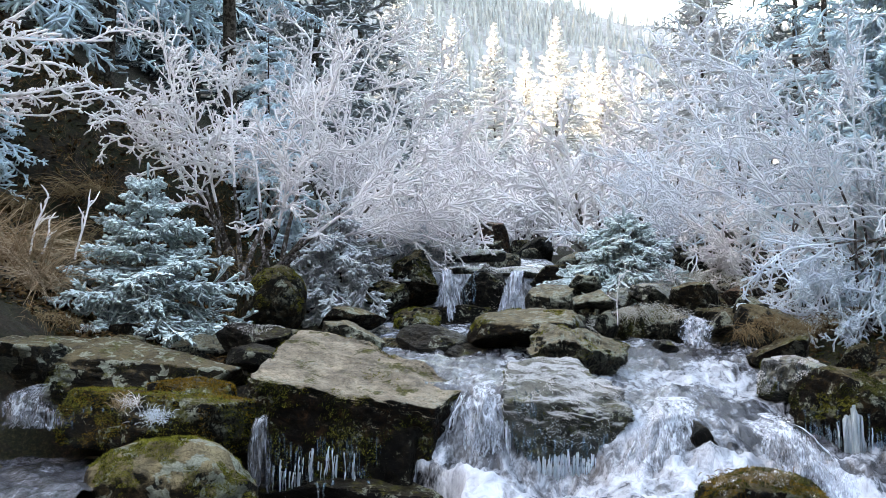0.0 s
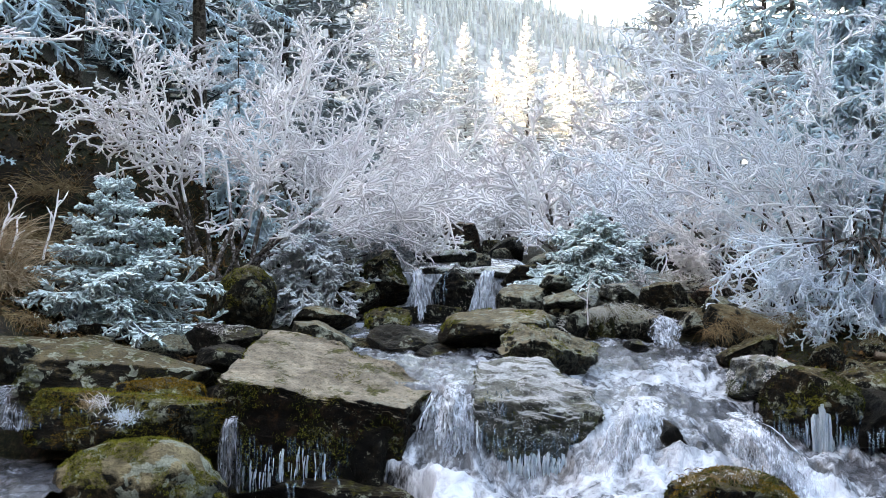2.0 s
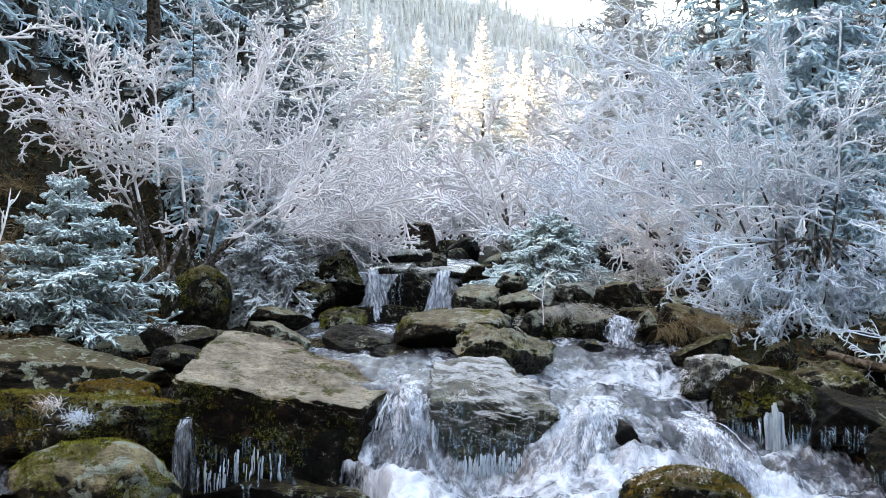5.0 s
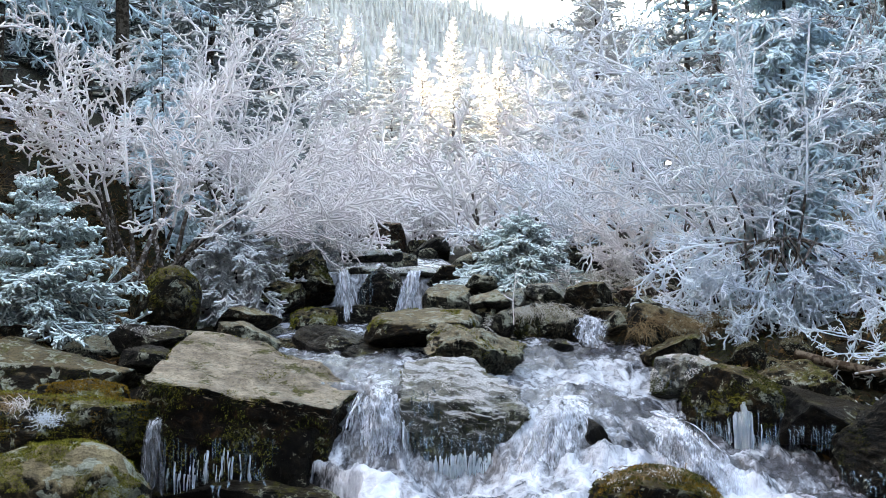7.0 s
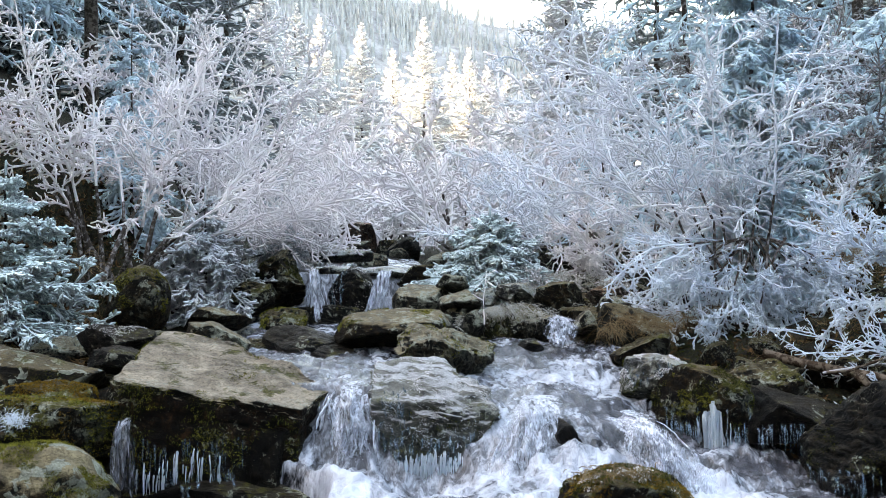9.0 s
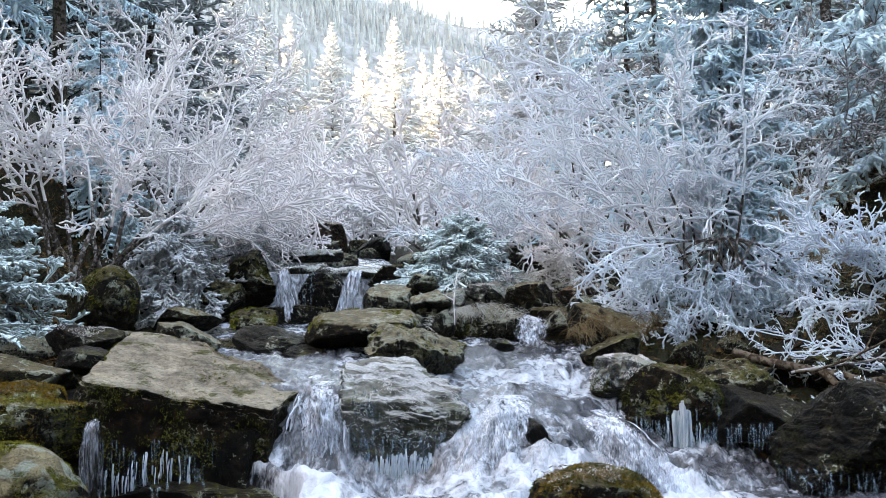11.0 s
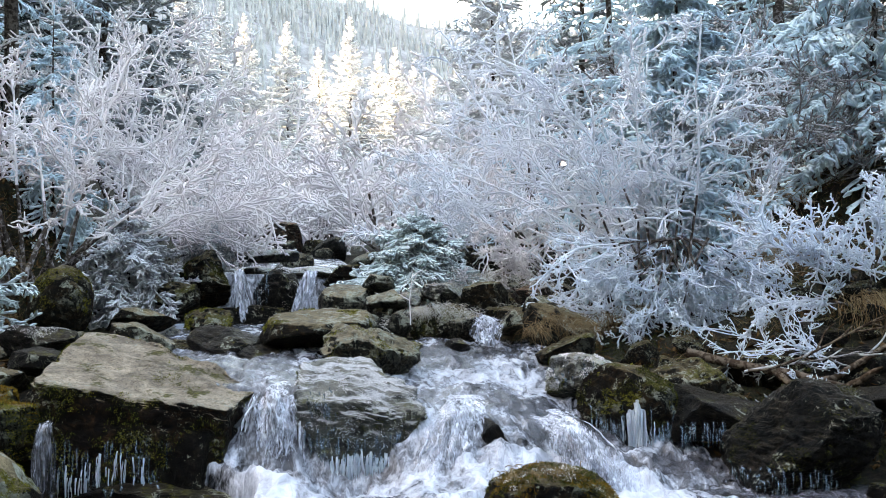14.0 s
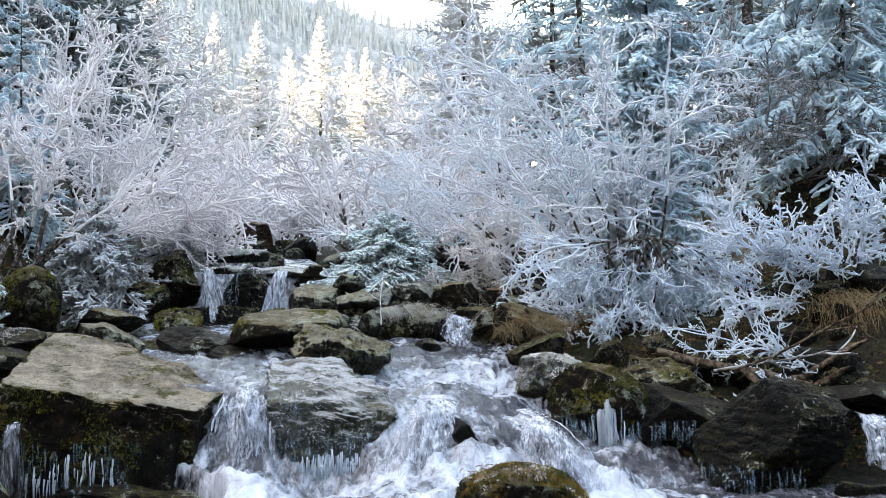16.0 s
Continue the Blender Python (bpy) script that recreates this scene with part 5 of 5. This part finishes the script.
for k, (u, v, d) in enumerate((((-3.81, 9.4, 1.545)), ((-3.924, 9.3, 1.373)), ((-3.634, 9.2, 1.337)), ((-4.189, 9.6, 1.604)))):
    tuft((u, v, d), 170, (0.3, 0.65), "clump of long tan dry grass on the bank", 500 + k, (180, 400), (10, 70), mat=DRY_TAN, wide=0.004)
for k, q in enumerate(((-4.436, 11, 1.924), (-4.208, 11.5, 2.081), (-4.005, 11.6, 2.11), (-3.615, 11, 1.787), (-3.892, 10.4, 1.691), (-3.564, 10.2, 1.562), (-2.737, 10.6, 1.473))):
    tuft(q, 80, (0.2, 0.45), "withered brown grass on the slope", 520 + k, (180, 360), (0, 50), -0.25)
for k, q in enumerate(((0.479, 9.72, 1.153), (0.612, 9.72, 1.189), (0.752, 9.7, 1.15))):
    tuft(q, 130, (0.04, 0.11), "matted frosted dry grass on a rock", 540 + k, (150, 390), (-50, 30), -0.35, DRY_FROST, 0.0013, 0.06, 0.3)
for k, q in enumerate(((1.226, 9.1, 1.076), (1.342, 9.2, 1.146), (1.495, 9.2, 1.116), (1.59, 9.2, 1.089), (1.797, 9.7, 1.122), (2.059, 9.8, 1.178), (1.238, 12.6, 1.475), (1.372, 12.4, 1.451))):
    tuft(q, 90, (0.08, 0.2), "brown dry grass draped over a bank rock", 548 + k, (150, 390), (-50, 20), -0.3, DRY, 0.0016, 0.06, 0.2)
for k, q in enumerate(((3.458, 9, 1.287), (3.57, 9, 1.305), (3.659, 8.9, 1.29))):
    tuft(q, 90, (0.3, 0.6), "hanging dry grass on the steep bank", 560 + k, (230, 310), (-50, 10), -0.4, DRY, 0.0020, 0.12, 0.15)
for k, q in enumerate(((-1.377, 13.4, 1.606), (-1.201, 13, 1.498), (-1.12, 14, 1.606), (-0.975, 13.6, 1.521), (1.012, 12.4, 1.4), (0.846, 13, 1.444), (1.502, 12.2, 1.403))):
    tuft(q, 110, (0.12, 0.3), "pale frosted grass on the slope", 600 + k, (180, 360), (-20, 50), -0.3, DRY_FROST, 0.003, 0.16)
for k, q in enumerate(((0.647, 11, 1.331), (0.798, 11.2, 1.373), (0.958, 10.9, 1.37), (1.126, 11, 1.395), (1.273, 10.7, 1.361), (1.401, 10.5, 1.321))):
    tuft(q, 80, (0.06, 0.18), "pale frosted grass between bank stones", 620 + k, (150, 390), (-20, 60), -0.3, DRY_FROST, 0.002, 0.16, 0.25)
for k, (x, y) in enumerate(((0.32, 10.0), (0.55, 10.2), (0.78, 10.05), (0.95, 10.3), (1.15, 10.1), (1.3, 10.35), (1.5, 10.0), (0.15, 10.4), (1.62, 9.8))):
    tuft((x, y, float(land(np.array(x), np.array(y))) + 0.16), 90, (0.06, 0.16), "matted frosted grass between pale stones", 660 + k, (150, 390), (-30, 50), -0.3, DRY_FROST, 0.0018, 0.09, 0.25)
for k, q in enumerate(((2.93, 10.8, 1.72), (3.08, 10.7, 1.70), (2.85, 11.0, 1.95), (3.2, 11.0, 1.95))):
    tuft(q, 90, (0.15, 0.4), "rusty dry grass hanging on the bank between shrubs", 680 + k, (210, 330), (-40, 30), -0.35, DRY_TAN, 0.0024, 0.10, 0.2)
slope_rng = random.Random(12)
for k in range(22):                                     # matted grass on the slope between the spruces
    y = slope_rng.uniform(10.7, 13.0)
    x = slope_rng.uniform(0.262, 0.345) * y
    tuft((x, y, float(land(np.array(x), np.array(y))) + 0.03), 150, (0.14, 0.34), ("matted frosted grass on the slope", "rusty dry grass on the slope")[k % 3 == 0], 700 + k, (180, 360), (-10, 70), -0.3, (DRY_TAN, DRY_FROST, DRY_FROST)[k % 3], 0.0036, 0.16, 0.25)
tuft((-2.333, 7.1, 0.764), 60, (0.04, 0.10), "small orange grass tuft furred with frost", 580, mat=DRY_TAN, wide=0.0024, foot=0.03)
tuft((-2.283, 7.08, 0.775), 60, (0.03, 0.08), "white frosted grass tuft on the ledge", 585, mat=FROST, wide=0.002, foot=0.025)
tuft((-2.136, 7.05, 0.712), 200, (0.02, 0.05), "frosted moss cushion on the ledge", 581, elev=(-10, 80), mat=FROST_BLUE_SHADE, wide=0.0016, foot=0.04)
for k, q in enumerate(((-3.585, 8.8, 1.184), (-3.418, 8.7, 1.153), (-3.611, 8.6, 1.122), (-3.312, 8.8, 1.13))):
    tuft(q, 70, (0.12, 0.3), "withered brown grass hanging over the bank slab", 640 + k, (200, 340), (-20, 50), -0.35, wide=0.0022, foot=0.08)
tuft((0.827, 6.5, 0.531), 60, (0.03, 0.07), "yellow grass on the pool rock", 582, (200, 330), (-10, 50), -0.3)
tuft((0.948, 6.5, 0.536), 50, (0.03, 0.07), "yellow grass on the pool rock", 583, (200, 330), (-10, 50), -0.3)


def stalk(at, length, label, seed, lean=(90, 85), side=3, mat=None, r=0.009):
    np.random.seed(seed)
    az, el = math.radians(lean[0]), math.radians(lean[1])
    p = grow(np.zeros((1, 3)), np.array([[math.cos(az) * math.cos(el), math.sin(az) * math.cos(el), math.sin(el)]]), np.array([length]), 9, 0.09, 0.0)
    s = Soup()
    s.tubes(p, taper(1, 9, [r], r * 0.6), 6)
    ob = new("branch", s.mesh("branch", mat or FROST))
    if side:
        a, w, t = sprout(p, side, 0.3, 0.95, 0.7)
        g = grow(a, w, length * np.random.uniform(0.15, 0.35, len(a)), 6, 0.15, 0.03)
        for k in range(side):
            s = Soup()
            s.tubes(g[k:k + 1], taper(1, 6, [r * 0.8], r * 0.5), 5)
            part("twig", s.mesh("twig", mat or FROST), ob)
    ob.location = at
    return tagged(ob, label, "branch", "stalks")


stalk((-3.679, 9.2, 1.566), 0.45, "frosted weed stalk on the bank", 601, (60, 80), 6)
stalk((-3.635, 9.3, 1.565), 0.28, "frosted weed stalk on the bank", 602, (20, 65), 4)
stalk((-3.432, 9.4, 1.526), 0.52, "bare frosted sapling on the bank", 603, (40, 82), 4)
stalk((0.394, 9.6, 1.067), 0.40, "pale upright stick among the stones", 604, (80, 88), 3, r=0.005)
DEAD = frost_mat("dead_wood", (0.04, 0.026, 0.018), (0.07, 0.05, 0.035), (0.18, 0.145, 0.115), 0.45)
stalk((2.12, 8.6, 0.94), 1.8, "long bare fallen log lying along the bank", 611, (-25, -13), 7, DEAD, 0.034)
stalk((2.35, 8.1, 0.86), 0.8, "bare frosted branch over the rocks", 612, (-12, 12), 7, TWIG_GREY, 0.009)
stalk((2.344, 8, 0.874), 1.0, "bare brown branch over the rocks", 613, (-10, 4), 7, DEAD, 0.009)


# ---- fallen leaves and needles on the banks ----
rng = np.random.default_rng(12)


def litter(name, n, x0, x1, y0, y1, label, size=(0.02, 0.05)):
    y = rng.uniform(y0, y1, n)
    x = rng.uniform(x0, x1, n) * y / 10
    at = np.stack([x, y, land(x, y) + rng.uniform(0.0, 0.05, n)], 1)
    a = unit(rng.normal(size=(n, 3)) * np.array([1, 1, 0.5]))
    b = unit(np.cross(a, rng.normal(size=(n, 3)) * 0.4 + np.array([0, 0, 1.0])))
    c = np.cross(a, b)
    ln, wd = rng.uniform(*size, (n, 1)), rng.uniform(0.3, 0.6, (n, 1))
    v = np.stack([at - a * ln, at - b * ln * wd + c * ln * 0.2, at + a * ln, at + b * ln * wd + c * ln * 0.2], 1).reshape(-1, 3)
    k = np.arange(n)[:, None] * 4
    ob = new(name, mesh_np(name, v, [np.concatenate([k + np.array([[0, 1, 2]]), k + np.array([[0, 2, 3]])])], LEAF, False))
    return tagged(ob, label, "leaf litter", kind="stuff")


LEAF = frost_mat("dead_leaves", (0.03, 0.018, 0.009), (0.03, 0.016, 0.007), (0.17, 0.10, 0.045), 0.42)
litter("leaf_litter", 8000, -5.2, -2.126, 8.6, 14.0, "brown fallen leaves on the steep bank")
litter("leaf_litter", 2600, 1.687, 4.339, 7.4, 13.0, "brown fallen leaves under the shrubs")


def cover(name, n, x0, x1, y0, y1, mat, label, wide=0.005, length=0.035):
    """Low moss and grass strands over the bank, in patches."""
    y = rng.uniform(y0, y1, n)
    x = rng.uniform(x0, x1, n) * y / 10
    keep = np.array([noise.noise(Vector((a * 1.6, b * 1.6, 5))) + 0.5 * noise.noise(Vector((a * 5, b * 5, 2))) > -0.15 for a, b in zip(x, y)])
    x, y = x[keep], y[keep]
    at = np.stack([x, y, land(x, y) + 0.01], 1)
    s = Soup()
    np.random.seed(77)
    s.spikes(at, unit(rng.normal(size=at.shape) * np.array([0.7, 0.7, 0.5]) + np.array([0, -0.3, 0.6])), wide, rng.uniform(0.4, 1.3, (len(at), 1)) * length)
    return tagged(new(name, s.mesh(name, mat, False)), label, "moss", kind="stuff")


cover("ground_moss", 24000, -5.2, -1.96, 8.4, 14.5, MOSS_DARK, "dark moss on the steep bank")
cover("ground_moss", 20000, 1.604, 4.339, 7.2, 12.5, MOSS_DARK, "dark moss on the far bank")
cover("ground_grass", 7000, -4.364, -2.375, 9.0, 13.0, DRY, "short withered grass on the steep bank", 0.005, 0.10)
cover("ground_grass", 6000, 2.35, 4.339, 9.0, 13.0, DRY, "short withered grass on the far bank", 0.005, 0.10)
